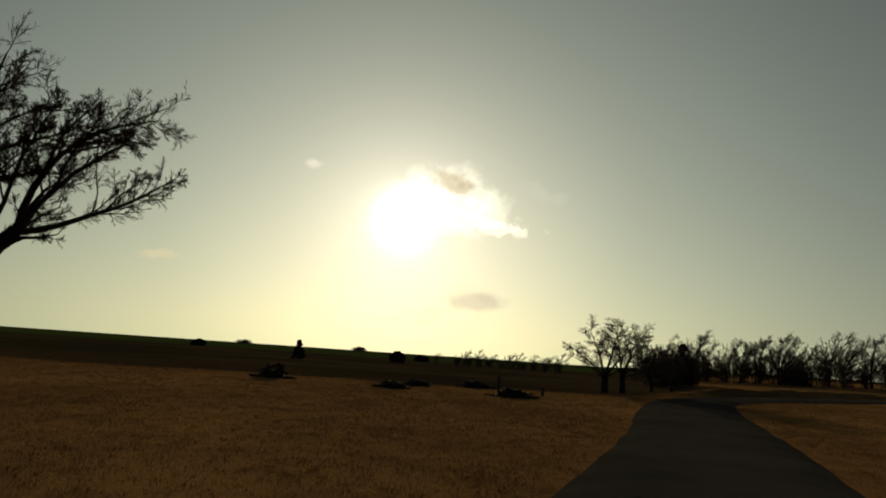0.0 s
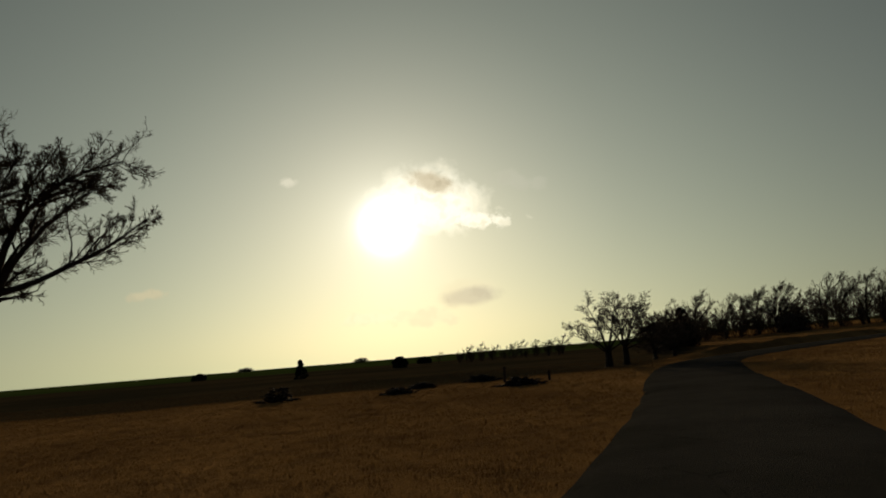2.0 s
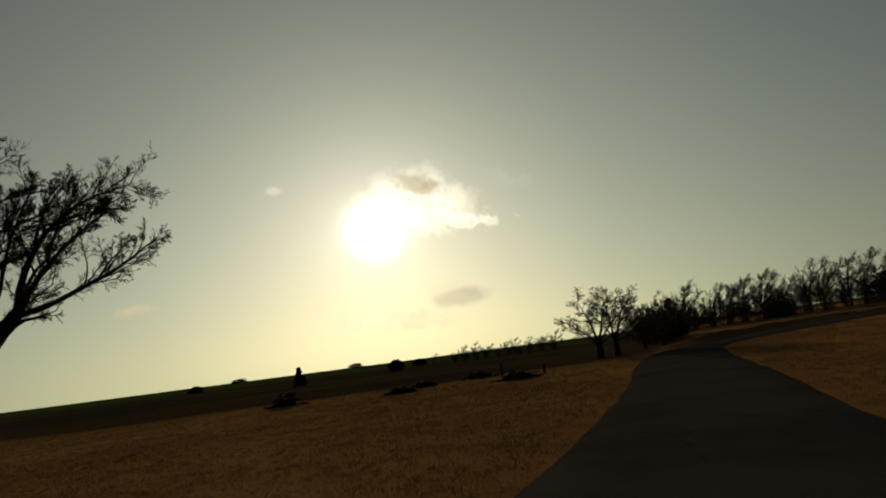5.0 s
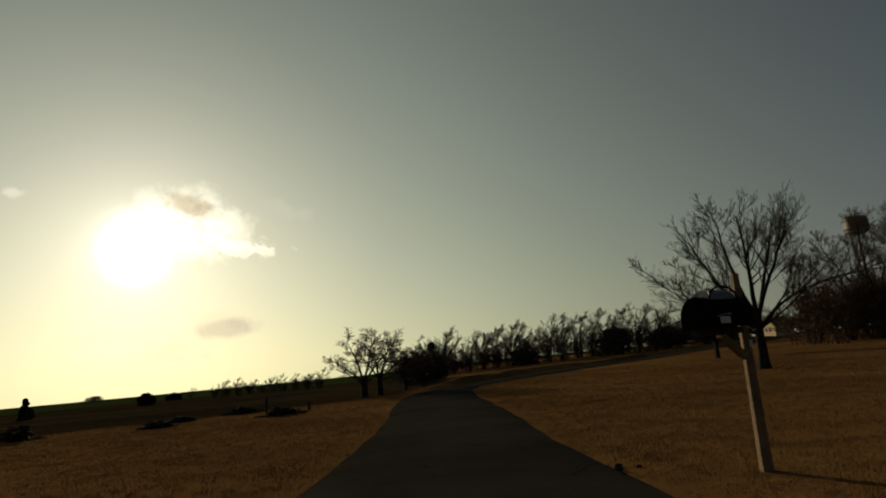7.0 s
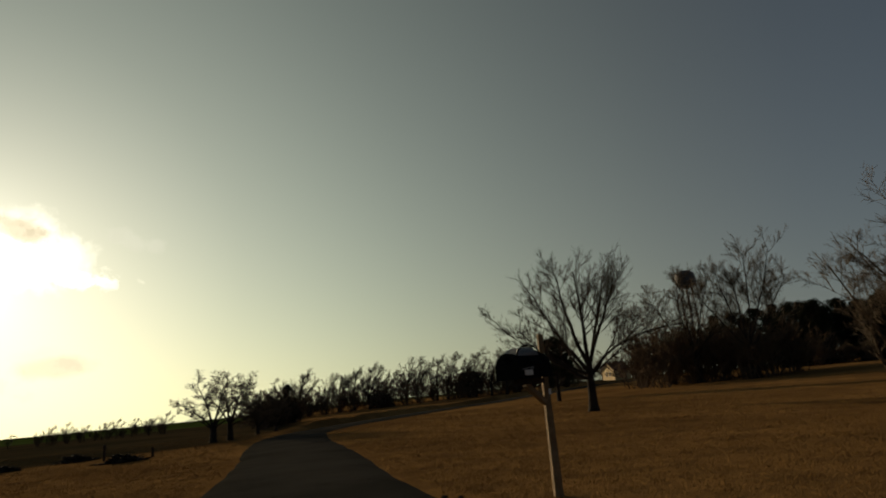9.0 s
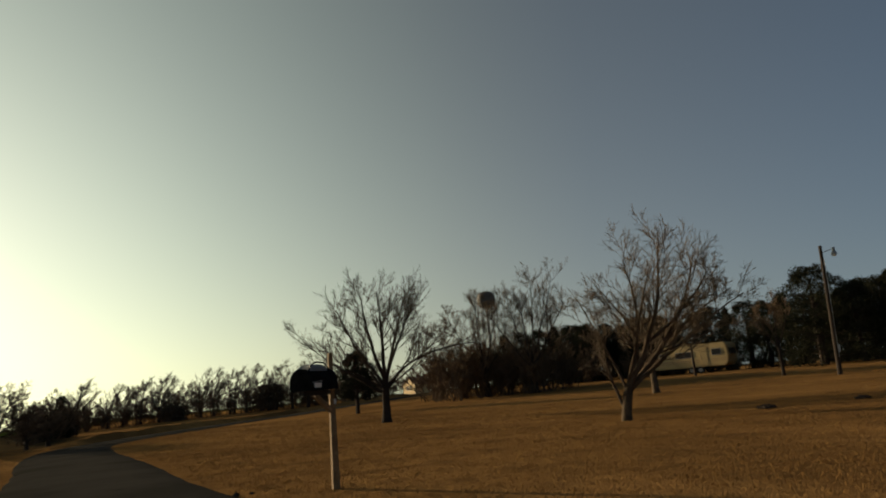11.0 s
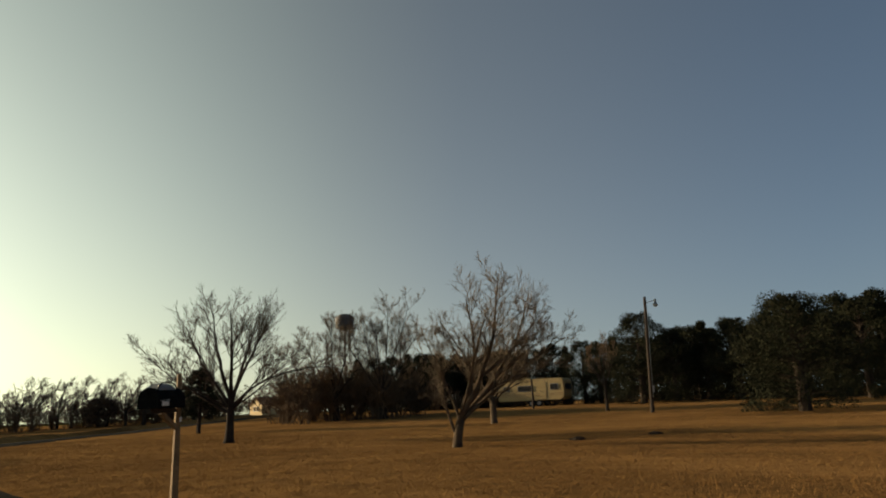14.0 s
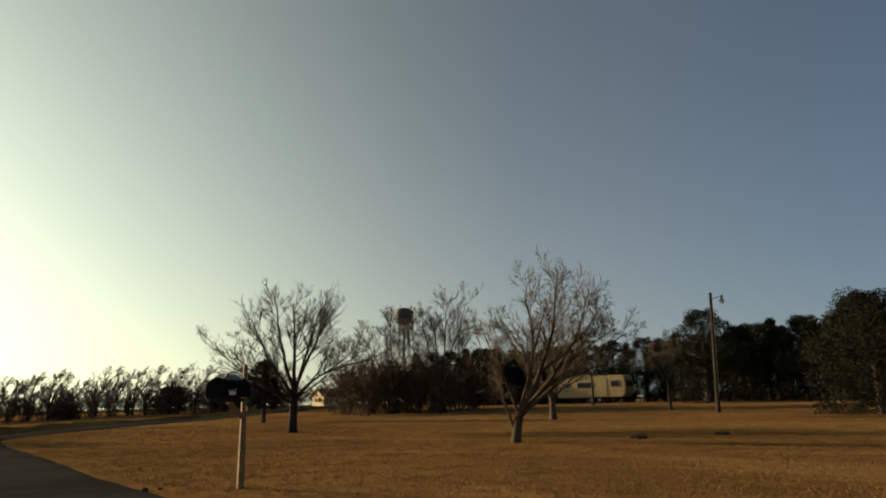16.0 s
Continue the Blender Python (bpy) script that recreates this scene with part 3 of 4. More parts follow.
# from the scrub to the far edge of the lawn: azimuth, distance, height in sixths
spec_row = []
for az in (58.5, 60.2, 61.8, 63.2, 64.6, 66.0, 67.5, 69.0, 70.5):
    spec_row.append((az, er.uniform(70, 76), er.uniform(0.95, 1.15)))
for k in range(10):
    spec_row.append((63.0 + 1.1 * k, 76 + er.uniform(-2, 2), 1.0 + er.uniform(-.1, .12)))
for k in range(24):
    spec_row.append((70.5 + k * 1.45, 76 - k * 1.15 + er.uniform(-2, 2), 1.07 - 0.002 * k + er.uniform(-.05, .05)))
for k in range(9):
    spec_row.append((85.0 + k * 2.6, 56 + er.uniform(-3, 3), 1.1 + er.uniform(-.1, .15)))
for k, (az, d, s) in enumerate(spec_row):
    x, y = polar(az, d)
    m = at(x, y, er.uniform(0, 360), s * er.uniform(0.85, 1.1), s)
    if k < 3:
        row[k].matrix_basis = at(x, y)
    else:
        copy_thing(row[k % 3], m)
evergreen(61, 6.0, 3.2, "round", at(36.6, -6.4), "huge rounded dark cedar at the lawn's edge", M_CEDAR, per=520, leaf=0.085, low=0.0)
# single evergreens and bushes
for az, d, h, r, shape, what in ((19.7, 53, 1.9, 1.3, "round", "dark evergreen tree at the lane's bend"), (21.3, 58, 1.9, 1.2, "round", "dark evergreen tree at the lane's bend"),
                                 (21.4, 78.5, 4.1, 1.5, "cone", "pointed dark evergreen in the hedgerow"),
                                 (-10.7, 65, 1.75, 0.62, "cone", "lone pointed evergreen in the field"), (45.9, 42.2, 4.2, 1.3, "round", "dark evergreen behind the bare tree")):
    x, y = polar(az, d)
    evergreen(int(az * 7) + 90, h, r, shape, at(x, y), what, M_CEDAR, per=150, low=0.24 if "behind" in what else 0.0)
for az, d, h, r, what in ((-2.3, 85, 1.25, 0.95, "round dark bush in the field"), (29.4, 84, 1.9, 1.6, "round dark hedge bush"), (37.2, 84, 3.2, 2.4, "round dark hedge bush"),
                          
                          (41.6, 84, 2.6, 2.2, "dense dark hedge bush"),
                          (-0.2, 110, 0.9, 1.1, "low dark bush in the field"), (-18.6, 140, 1.1, 1.4, "far low bush on the rise"), (-5.5, 620, 4.0, 7.0, "far clump of trees on the horizon"), (-15.0, 640, 3.0, 8.0, "far clump of trees on the horizon")):
    x, y = polar(az, d)
    evergreen(int(az * 11) + 300, h, r, "round", at(x, y), what, M_SCRUB if "hedge" in what else M_CEDAR, per=45, leaf=0.22 if d < 150 else 0.4, name="bush", category="bush")


def bare_shrub(seed, height, spread, m, label, group):
    """Many thin stems fanning from the ground, each with twigs."""
    rng = random.Random(seed)
    wood, twigs = Wood(), Wood()
    for _ in range(26):
        a, tilt = rng.uniform(0, 6.283), abs(rng.gauss(0, 0.42)) * spread
        start = Vector((rng.gauss(0, 0.35) * spread, rng.gauss(0, 0.35) * spread, -0.05))
        ln = height * rng.uniform(0.55, 1.02)
        q = bent_path(rng, start, Vector((math.cos(a) * tilt, math.sin(a) * tilt, 1.0)), ln, 6, 0.09, 0.03)
        rr = [0.026 * (1 - 0.8 * j / 6) + 0.006 for j in range(7)]
        wood.tube(q, rr, 4)
        sprout(rng, wood, twigs, q, rr, 0, [(9, 0.36, 38, 0.12, 0.05), (8, 0.5, 36, 0.15, 0.02)], 2.9)
    t = empty("shrub", m, label, "shrub", group)
    mesh_part("stem", raw_mesh("stem", wood.v, wood.f), M_SCRUB, t)
    mesh_part("crown", raw_mesh("crown", twigs.v, twigs.f), M_SCRUB, t, "bare brown twigs")
    return t


shrubs = [bare_shrub(70 + k, 4.2, 1.25, at(50 + 5 * k, 30), "tall brown leafless scrub thicket", "scrub thicket") for k in range(3)]
sr = random.Random(17)
thicket = [(52.8, 54, .85), (53.2, 55, .95), (55.2, 54, 1.0)]
thicket += [(52.4, 58, .9), (54.2, 50, .95), (56.0, 57, 1.0), (57.0, 52, 1.05), (58.2, 55, 1.05), (59.4, 52, 1.0), (60.8, 54, .95), (62.0, 50, .9), (54.8, 60, 1.1), (57.6, 59, 1.1),
            (63.4, 52, .85), (64.8, 54, .8), (45.4, 86, .8), (43.8, 84, .85), (46.6, 86, .7), (44.6, 90, .8)]
thicket += [(20.5 + 1.35 * k, 95 + sr.uniform(-5, 5), sr.uniform(0.65, 0.95)) for k in range(17)]
thicket += [(20.8 + 1.2 * k, 86 + sr.uniform(-3, 3), sr.uniform(0.45, 0.68)) for k in range(20)]
thicket += [(66.0 + 1.7 * k, 67 + sr.uniform(-1.5, 1.5), sr.uniform(0.4, 0.6)) for k in range(18)]
thicket += [(2.8 + 0.95 * k, 86 + sr.uniform(-3, 3), sr.uniform(0.26, 0.40)) for k in range(10)]
thicket += [(46.4 + 0.9 * k, 172 + sr.uniform(-4, 4), sr.uniform(1.0, 1.35)) for k in range(6)]
thicket += [(43.4 + 0.9 * k, 112 + sr.uniform(-3, 3), sr.uniform(0.75, 1.0)) for k in range(5)]
thicket += [(18.9, 49, .56), (19.8, 51, .62), (20.7, 54, .62), (19.3, 46, .48), (21.8, 58, .58), (20.3, 57, .6)]
for k, (az, d, size) in enumerate(thicket):
    x, y = polar(az, d)
    if k < 3:
        shrubs[k].matrix_basis = at(x, y)
    else:
        copy_thing(shrubs[k % 3], at(x, y, sr.uniform(0, 360), size * sr.uniform(0.95, 1.3), size))


def brushwood_heap(seed, x, y, w, h):
    rng = random.Random(seed)
    wood = Wood()
    for _ in range(160):
        u, v2 = rng.gauss(0, 0.36), rng.gauss(0, 0.3)
        z = h * max(1 - u * u * 2 - v2 * v2 * 2, 0.05) * rng.random()
        p, a = Vector((u * w, v2 * w * 0.7, z)), rng.uniform(0, 6.283)
        q = p + Vector((math.cos(a), math.sin(a), rng.uniform(-0.3, 0.35))) * w * rng.uniform(0.15, 0.4)
        q.z = max(q.z, 0.01)
        wood.tube([p, (p + q) / 2 + Vector((0, 0, 0.03)), q], [0.035, 0.028, 0.012], 4)
    pile = mesh_part("brushwood", raw_mesh("brushwood", wood.v, wood.f), M_BARK)
    pile.matrix_basis = at(x, y)
    return tagged(pile, "dark heap of cut branches on dry grass", "brushwood", "brushwood heaps")


for sd, x, y, w, h in ((1, -5.3, 23.6, 0.75, 0.55), (2, -1.12, 22.2, 0.62, 0.20), (3, -0.35, 24.7, 0.6, 0.18), (4, 2.75, 21.2, 0.85, 0.22), (5, 1.95, 26.0, 0.8, 0.25)):
    brushwood_heap(sd, x, y, w, h)

# ---------------------------------------------------------------- mailbox
M_POLE = material("old_pole_wood", two_tone((0.045, 0.033, 0.024), (0.03, 0.022, 0.016), 4.0, 30.0), 0.95, bump=0.6)
M_POST = material("weathered_post_wood", two_tone((0.28, 0.185, 0.09), (0.20, 0.13, 0.062), 6.0, 40.0), 0.85, bump=0.6)
M_BLACK = material("black_painted_metal", two_tone((0.008, 0.008, 0.008), (0.013, 0.013, 0.012), 9.0, 60.0), 0.9, bump=0.1, spec=0.02)
M_WHITE = material("white_plate", two_tone((0.7, 0.68, 0.6), (0.6, 0.58, 0.5), 20.0, 90.0, (0.5, 0.48, 0.42)), 0.6, bump=0.1)
# grey of the painted scroll, also of the sky reflection modelled on the box top
M_GREY = material("grey_scroll_and_sheen_paint", two_tone((0.20, 0.20, 0.19), (0.15, 0.15, 0.14), 20.0, 90.0), 0.5, bump=0.1)


def mailbox(m):
    """Local x runs from the post to the box's door, y across."""
    thing = empty("mailbox", m, "black metal mailbox on a wooden post with a braced arm", "mailbox")
    bm = bmesh.new()
    box(bm, -0.048, 0.048, -0.048, 0.048, -0.3, 1.66, 0.006)
    for v in bm.verts:
        if v.co.z > 1.64:
            v.co.x *= 0.55
            v.co.y *= 0.55
            v.co.z += 0.03
    bmesh.ops.rotate(bm, cent=(0, 0, 0), matrix=Matrix.Rotation(radians(-30), 3, "Z"), verts=bm.verts)
    post = part("post", bm, M_POST, thing)
    bm = bmesh.new()
    box(bm, 0.05, 0.54, -0.045, 0.045, 1.165, 1.22, 0.006)
    part("arm", bm, M_POLE, thing)
    bm = bmesh.new()
    box(bm, -0.18, 0.18, -0.03, 0.03, -0.03, 0.03, 0.005)
    bmesh.ops.transform(bm, verts=bm.verts, matrix=Matrix.Translation((0.17, 0, 1.06)) @ Matrix.Rotation(radians(-36), 4, "Y"))
    part("brace", bm, M_POST, thing)
    # arched body
    def arch(x0, x1, w, h, base):
        b = bmesh.new()
        prof = [(-w, base), (w, base)] + [(w * math.cos(t), base + h + w * math.sin(t)) for t in [math.pi * k / 14 for k in range(15)]]
        ends = []
        for x in (x0, x1):
            ends.append([b.verts.new((x, y, z)) for y, z in prof])
        b.faces.new(ends[0])
        b.faces.new(ends[1][::-1])
        n = len(prof)
        for i in range(n):
            b.faces.new((ends[0][i], ends[0][(i + 1) % n], ends[1][(i + 1) % n], ends[1][i]))
        bmesh.ops.recalc_face_normals(b, faces=b.faces)
        return b
    body = part("body", arch(0.055, 0.54, 0.165, 0.10, 1.225), M_BLACK, thing)
    part("door", arch(0.535, 0.56, 0.171, 0.10, 1.222), M_BLACK, thing)
    bm = bmesh.new()
    box(bm, 0.56, 0.59, -0.02, 0.02, 1.42, 1.45, 0.005)
    part("door_pull", bm, M_BLACK, thing)
    bm = bmesh.new()
    box(bm, 0.36, 0.48, 0.166, 0.171, 1.255, 1.31)
    part("plate", bm, M_WHITE, body, "small pale plate")
    # added grey dome: the sky's reflection on the curved top, put into shape and colour
    bm = arch(0.18, 0.50, 0.11, 0.0, 1.46)
    for v in bm.verts:
        k = (v.co.z - 1.46) / 0.11
        v.co.x = 0.34 + (v.co.x - 0.34) * (1 - 0.45 * k * k)
        v.co.z = 1.46 + (v.co.z - 1.46) * 0.8
    part("cover", bm, M_GREY, body, "grey dome imitating sky reflected on the arched top")
    hoop = Wood()
    hoop.tube([Vector((0.34 + 0.175 * math.cos(math.pi * k / 16), 0.115, 1.452 + 0.115 * math.sin(math.pi * k / 16))) for k in range(17)], [0.009] * 17, 6)
    mesh_part("rim", raw_mesh("rim", hoop.v, hoop.f), M_BLACK, body, "black rim round the grey dome")
    for k in range(4):
        bm = bmesh.new()
        box(bm, 0.34 + 0.045 * k, 0.38 + 0.045 * k, 0.166, 0.171, 1.325 - 0.006 * abs(k - 1), 1.34 - 0.005 * k)
        part("scroll", bm, M_GREY, body, "grey painted scroll")
    bm = bmesh.new()
    box(bm, -0.02, 0.02, 0.05, 0.056, 1.04, 1.10, 0.002)
    part("bracket", bm, M_WHITE, post, "pale metal bracket")
    return thing


mailbox(pose(3.97, 2.23, ground_z(3.97, 2.23), 0, 0, 186))

# ---------------------------------------------------------------- travel trailer
M_CREAM = material("cream_trailer_skin", two_tone((0.47, 0.36, 0.165), (0.42, 0.32, 0.15), 1.2, 18.0, (0.38, 0.29, 0.135)), 0.5, bump=0.1)
M_TAN = material("tan_stripe", two_tone((0.36, 0.24, 0.13), (0.30, 0.2, 0.11), 2.0, 18.0), 0.5, bump=0.1)
M_GLASS = material("dark_window_glass", two_tone((0.02, 0.022, 0.022), (0.03, 0.03, 0.03), 2.0, 8.0), 0.28, bump=0.0, spec=0.25)
M_TYRE = material("rubber", two_tone((0.02, 0.02, 0.02), (0.03, 0.03, 0.028), 6.0, 40.0), 0.9)
M_METAL = material("dull_metal", two_tone((0.35, 0.34, 0.32), (0.26, 0.25, 0.24), 5.0, 40.0), 0.45, 0.7, bump=0.1)


def trailer(m):
    """Local x along the side (the front cap at +x), -y is the lit side."""
    t = empty("travel_trailer", m, "old cream travel trailer with a tan stripe parked on grass", "trailer")
    L, Wd = 7.0, 2.4
    prof = [(-L / 2, 0.62), (-L / 2, 2.7), (-L / 2 + 0.25, 2.92), (L / 2 - 0.3, 2.92), (L / 2 - 0.08, 2.7), (L / 2, 1.7), (L / 2 - 0.06, 1.0), (L / 2 - 0.35, 0.62)]
    bm = bmesh.new()
    a = [bm.verts.new((x, -Wd / 2, z)) for x, z in prof]
    b = [bm.verts.new((x, Wd / 2, z)) for x, z in prof]
    bm.faces.new(a), bm.faces.new(b[::-1])
    for i in range(len(prof)):
        j = (i + 1) % len(prof)
        bm.faces.new((a[i], b[i], b[j], a[j]))
    bmesh.ops.recalc_face_normals(bm, faces=bm.faces)
    bmesh.ops.bevel(bm, geom=bm.edges[:], offset=0.06, segments=2, affect="EDGES")
    body = part("body", bm, M_CREAM, t)
    for x0, x1, z0, z1 in ((-1.35, 0.3, 1.62, 2.25), (2.05, 2.9, 1.7, 2.36), (-2.9, -2.2, 1.7, 2.25)):
        bm = bmesh.new()
        box(bm, x0, x1, -Wd / 2 - 0.03, -Wd / 2 + 0.02, z0, z1, 0.01)
        w = part("window", bm, M_METAL, body, "metal-framed dark window")
        bm = bmesh.new()
        box(bm, x0 + 0.06, x1 - 0.06, -Wd / 2 - 0.038, -Wd / 2 - 0.02, z0 + 0.06, z1 - 0.06)
        part("pane", bm, M_GLASS, w)
    bm = bmesh.new()
    box(bm, 1.0, 1.65, -Wd / 2 - 0.025, -Wd / 2 + 0.02, 0.75, 2.55, 0.01)
    d = part("door", bm, M_CREAM, body)
    bm = bmesh.new()
    box(bm, 1.05, 1.11, -Wd / 2 - 0.05, -Wd / 2 - 0.02, 1.5, 1.62)
    part("handle", bm, M_METAL, d)
    for z0, z1 in ((1.30, 1.36), (1.12, 1.16)):
        bm = bmesh.new()
        box(bm, -L / 2 + 0.1, 0.97, -Wd / 2 - 0.012, -Wd / 2 + 0.01, z0, z1)
        box(bm, 1.68, L / 2 - 0.15, -Wd / 2 - 0.012, -Wd / 2 + 0.01, z0, z1)
        part("stripe", bm, M_TAN, body, "tan painted stripe")
    bm = bmesh.new()
    box(bm, L / 2 - 0.12, L / 2 + 0.02, -0.8, 0.8, 1.7, 2.3, 0.01)
    bmesh.ops.transform(bm, verts=bm.verts, matrix=Matrix.Translation((0.03, 0, 0.0)) @ Matrix.Translation((L / 2, 0, 2.0)) @ Matrix.Rotation(radians(-5), 4, "Y") @ Matrix.Translation((-L / 2, 0, -2.0)))
    part("front_window", bm, M_GLASS, body, "dark front window")
    for x in (0.05, 0.85):
        for y in (-Wd / 2 - 0.02, Wd / 2 - 0.18):
            bm = cyl(bmesh.new(), (x, y, 0.34), (x, y + 0.2, 0.34), 0.34, 0.34, 20)
            wheel = part("wheel", bm, M_TYRE, t, "black tyre")
            bm = cyl(bmesh.new(), (x, y - 0.012, 0.34), (x, y + 0.02, 0.34), 0.19, 0.19, 16)
            part("rim", bm, M_METAL, wheel, "dull steel rim")
    bm = bmesh.new()
    box(bm, -L / 2 + 0.3, L / 2 - 0.5, -0.9, 0.9, 0.42, 0.64)
    part("chassis", bm, M_TYRE, t)
    bm = bmesh.new()
    box(bm, L / 2 - 0.5, L / 2 + 1.1, -0.06, 0.06, 0.42, 0.52)
    cyl(bm, (L / 2 + 0.9, 0, 0.0), (L / 2 + 0.9, 0, 0.6), 0.04, 0.04, 8)
    part("hitch", bm, M_TYRE, t)
    bm = bmesh.new()
    box(bm, -1.2, -0.5, -0.35, 0.35, 2.9, 3.1, 0.04)
    part("roof_vent", bm, M_CREAM, t)
    return t


trailer(pose(61.6, 16.5, ground_z(61.6, 16.5), 0, 0, -93) @ Matrix.Diagonal((1, 1, 0.9, 1)))

# ---------------------------------------------------------------- yard lamp on its pole


def yard_lamp(m):
    t = empty("pole_lamp", m, "tall wooden pole with a small yard lamp", "pole")
    part("pole", cyl(bmesh.new(), (0, 0, -0.3), (0.0, 0, 7.1), 0.13, 0.085, 12), M_POLE, t)
    bm = cyl(bmesh.new(), (0.05, 0, 6.7), (0.55, 0, 6.86), 0.02, 0.02, 8)
    part("bracket", bm, M_METAL, t)
    bm = cyl(bmesh.new(), (0.62, 0, 6.56), (0.62, 0, 6.7), 0.17, 0.1, 14)
    cyl(bm, (0.62, 0, 6.7), (0.62, 0, 6.94), 0.085, 0.07, 12)
    lamp = part("lamp_head", bm, M_METAL, t, "grey metal lamp head")
    part("lens", cyl(bmesh.new(), (0.62, 0, 6.44), (0.62, 0, 6.56), 0.09, 0.14, 14), M_WHITE, lamp)
    bm = cyl(bmesh.new(), (0.1, -0.09, 0.9), (0.1, -0.09, 6.3), 0.015, 0.015, 6)
    part("conduit", bm, M_METAL, t)
    bm = bmesh.new()
    box(bm, 0.09, 0.2, -0.1, 0.1, 1.2, 1.6, 0.01)
    part("meter_box", bm, M_METAL, t)
    return t


yard_lamp(at(39.8, 1.75, -81) @ Matrix.Rotation(radians(2.4), 4, "Y"))

# ---------------------------------------------------------------- small house and water tower
M_YELLOW = material("yellow_siding", two_tone((0.58, 0.43, 0.19), (0.52, 0.38, 0.17), 1.5, 12.0, (0.45, 0.38, 0.22)), 0.7, bump=0.2)
M_ROOF = material("red_brown_roof", two_tone((0.13, 0.07, 0.05), (0.09, 0.055, 0.04), 2.0, 20.0), 0.85)
M_TANK = material("tank_paint", two_tone((0.10, 0.095, 0.09), (0.085, 0.08, 0.075), 0.5, 4.0, (0.07, 0.066, 0.06)), 0.6, bump=0.1)


def house(m):
    """Gable end faces -y."""
    t = empty("house", m, "small yellow house with a red-brown gable roof", "house")
    w, ln, h, top = 2.3, 4.0, 2.1, 3.6
    bm = bmesh.new()
    prof = [(-w, -0.2), (w, -0.2), (w, h), (0, top), (-w, h)]
    a = [bm.verts.new((x, 0, z)) for x, z in prof]
    b = [bm.verts.new((x, ln, z)) for x, z in prof]
    bm.faces.new(a), bm.faces.new(b[::-1])
    for i in range(5):
        j = (i + 1) % 5
        bm.faces.new((a[i], b[i], b[j], a[j]))
    bmesh.ops.recalc_face_normals(bm, faces=bm.faces)
    wall = part("wall", bm, M_YELLOW, t)
    for s in (-1, 1):
        bm = bmesh.new()
        box(bm, 0, 3.0, -0.25, ln + 0.25, -0.06, 0.06)
        slope = math.atan2(top - h, w)
        bmesh.ops.transform(bm, verts=bm.verts, matrix=(Matrix.Rotation(math.pi, 4, "Z") @ Matrix.Translation((0, -ln, 0)) if s < 0 else Matrix.Identity(4)))
        bmesh.ops.transform(bm, verts=bm.verts, matrix=Matrix.Translation((0, 0, top + 0.07)) @ Matrix.Rotation(slope * s, 4, "Y"))
        part("roof", bm, M_ROOF, t)
    for x0 in (-0.9, 0.3):
        bm = bmesh.new()
        box(bm, x0, x0 + 0.55, -0.04, 0.03, 0.9, 1.9)
        win = part("window", bm, M_WHITE, wall, "white-framed dark window")
        bm = bmesh.new()
        box(bm, x0 + 0.07, x0 + 0.48, -0.055, -0.03, 0.97, 1.83)
        part("pane", bm, M_GLASS, win)
    return t


house(at(108.8, 95.0, -105, 1.0, 1.08))


def water_tower(m):
    t = empty("water_tower", m, "far grey water tower above the bare trees", "water tower")
    bm = bmesh.new()
    prof = [(0.2, 41.5), (3.6, 42.2), (5.2, 43.6), (5.6, 45.5), (5.6, 48.5), (5.2, 50.2), (3.4, 51.6), (0.2, 52.2)]
    n = 28
    ringv = [[bm.verts.new((r * math.cos(6.28319 * k / n), r * math.sin(6.28319 * k / n), z)) for k in range(n)] for r, z in prof]
    for a, b in zip(ringv, ringv[1:]):
        for k in range(n):
            bm.faces.new((a[k], a[(k + 1) % n], b[(k + 1) % n], b[k]))
    bm.faces.new(ringv[0][::-1]), bm.faces.new(ringv[-1])
    part("tank", bm, M_TANK, t)
    for k in range(6):
        a = 6.28319 * k / 6
        part("leg", cyl(bmesh.new(), (8.0 * math.cos(a), 8.0 * math.sin(a), -12), (5.2 * math.cos(a), 5.2 * math.sin(a), 45), 0.28, 0.28, 8), M_TANK, t)
    part("riser", cyl(bmesh.new(), (0, 0, -12), (0, 0, 42), 0.7, 0.7, 12), M_TANK, t)
    part("walkway", cyl(bmesh.new(), (0, 0, 45.0), (0, 0, 45.25), 6.3, 6.3, 28), M_TANK, t)
    return t


water_tower(pose(325.7, 222.0, 5.4))

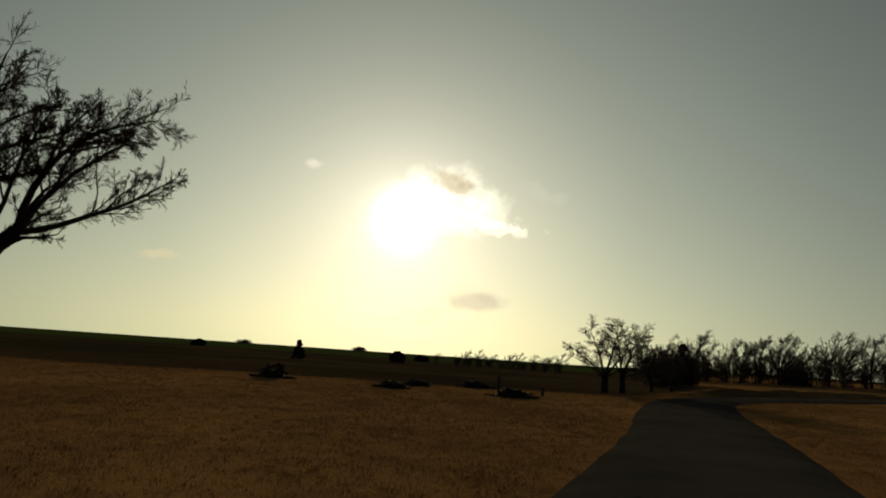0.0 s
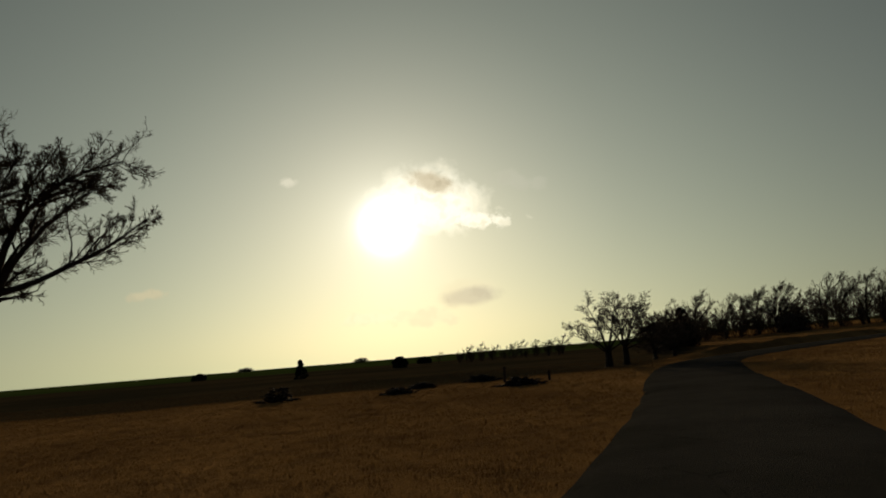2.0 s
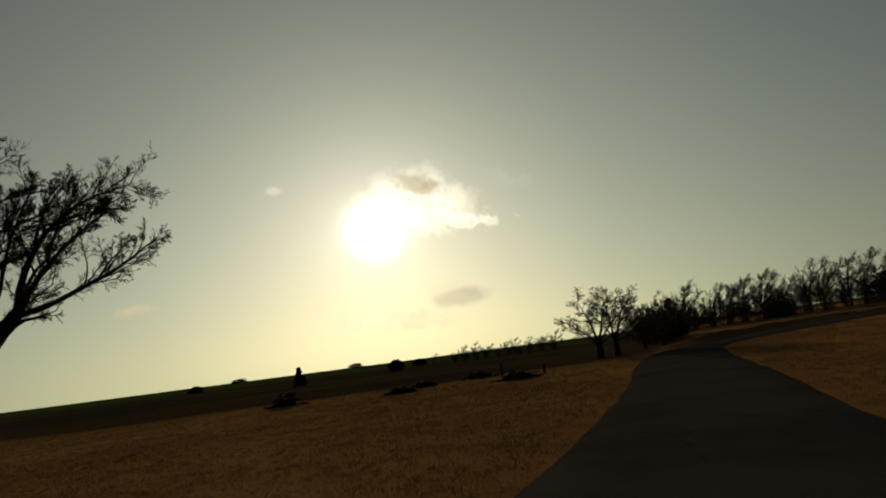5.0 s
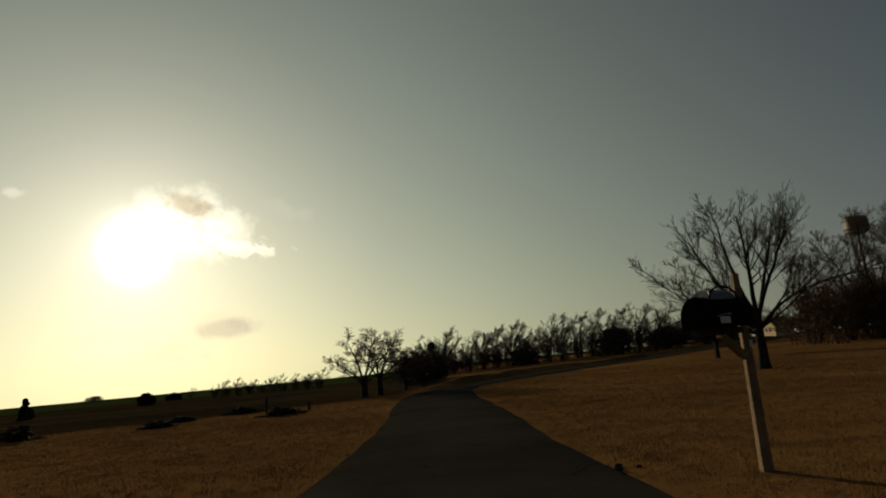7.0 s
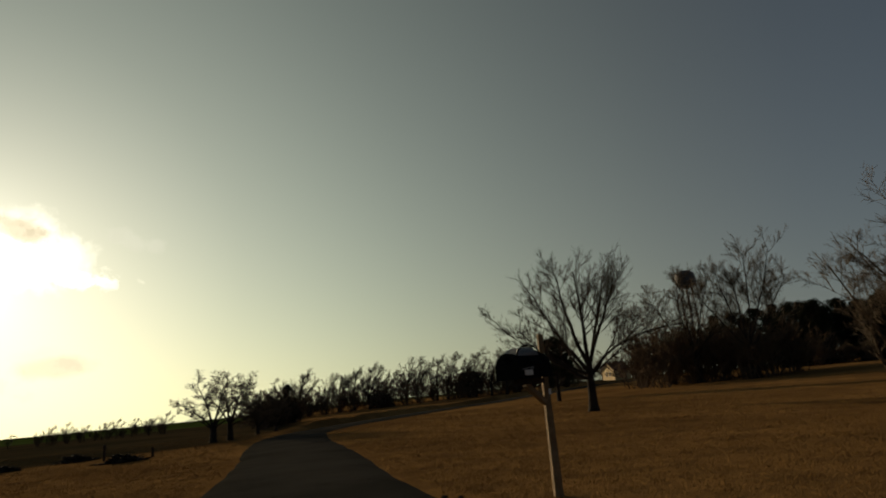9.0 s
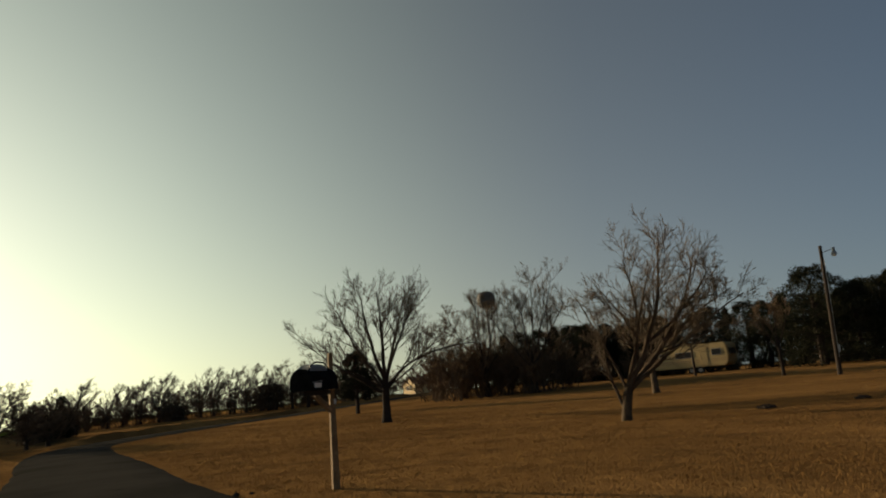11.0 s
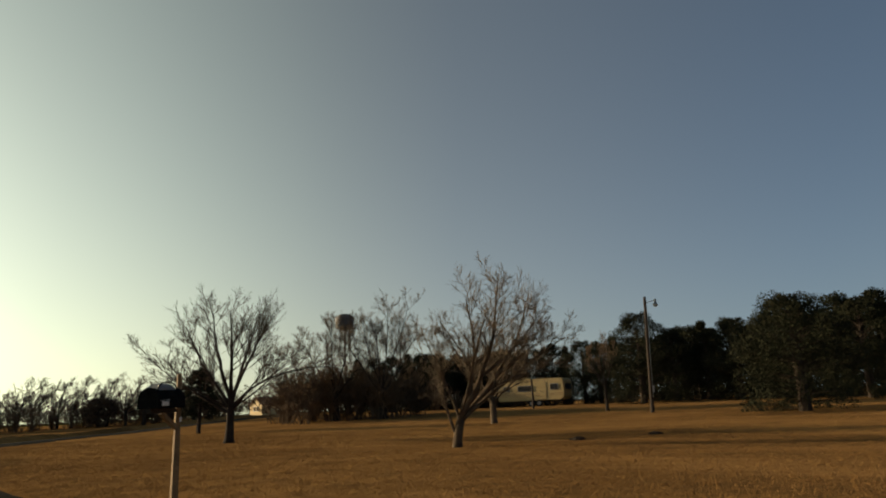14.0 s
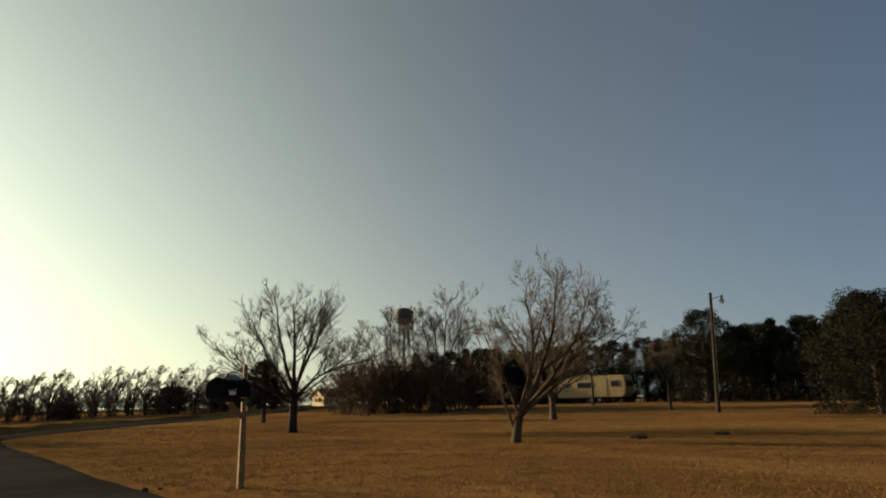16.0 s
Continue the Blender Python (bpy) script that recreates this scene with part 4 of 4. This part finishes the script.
# fence posts by the brush heaps
for x, y, h in ((2.6, 23.8, 0.55), (4.0, 22.8, 0.32)):
    bm = cyl(bmesh.new(), (0, 0, -0.2), (0.02, 0, h), 0.05, 0.045, 8)
    fp = part("fence_post", bm, M_POLE)
    fp.matrix_basis = at(x, y)
    tagged(fp, "old leaning wooden fence post in the grass", "fence post", "fence posts")

# two ropes hanging from the big tree
M_ROPE = material("rope", two_tone((0.16, 0.13, 0.09), (0.11, 0.09, 0.06), 8.0, 60.0), 0.95)
for x, y in ((-11.5, 16.6), (-11.28, 16.7)):
    bm = cyl(bmesh.new(), (0, 0, 0.05), (0.01, 0, 2.75), 0.005, 0.005, 6)
    rope = part("rope", bm, M_ROPE)
    rope.matrix_basis = at(x, y)
    tagged(rope, "thin rope hanging from a big tree limb", "rope", "swing ropes")

for sd, x, y in ((31, 18.2, -1.8), (32, 16.1, 0.0)):
    brushwood_heap(sd, x, y, 0.3, 0.04)

# crumbled lumps at the lane's broken edge
M_LUMP = material("broken_asphalt", two_tone((0.07, 0.062, 0.052), (0.045, 0.04, 0.034), 8.0, 50.0), 1.0, bump=0.8, spec=0.0)
lr = random.Random(23)
for x, y, r in ((3.20, 3.25, 0.045), (3.33, 3.42, 0.035), (3.08, 3.02, 0.03), (3.42, 3.22, 0.03)):
    bm = bmesh.new()
    g = bmesh.ops.create_icosphere(bm, subdivisions=2, radius=r)
    for v in g["verts"]:
        v.co *= 0.8 + 0.45 * lr.random()
        v.co.z *= 0.55
    lump = part("asphalt_lump", bm, M_LUMP)
    lump.matrix_basis = at(x, y, lr.uniform(0, 360)) @ Matrix.Translation((0, 0, r * 0.3))
    tagged(lump, "crumbled dark asphalt lump at the lane's edge", "rubble", "asphalt lumps")

# dark upright post in front of the trailer
bm = cyl(bmesh.new(), (0, 0, -0.3), (0.03, 0, 2.5), 0.11, 0.08, 10)
fp = part("timber_post", bm, M_POLE)
fp.matrix_basis = at(53.2, 13.9)
tagged(fp, "dark timber post standing before the trailer", "post")
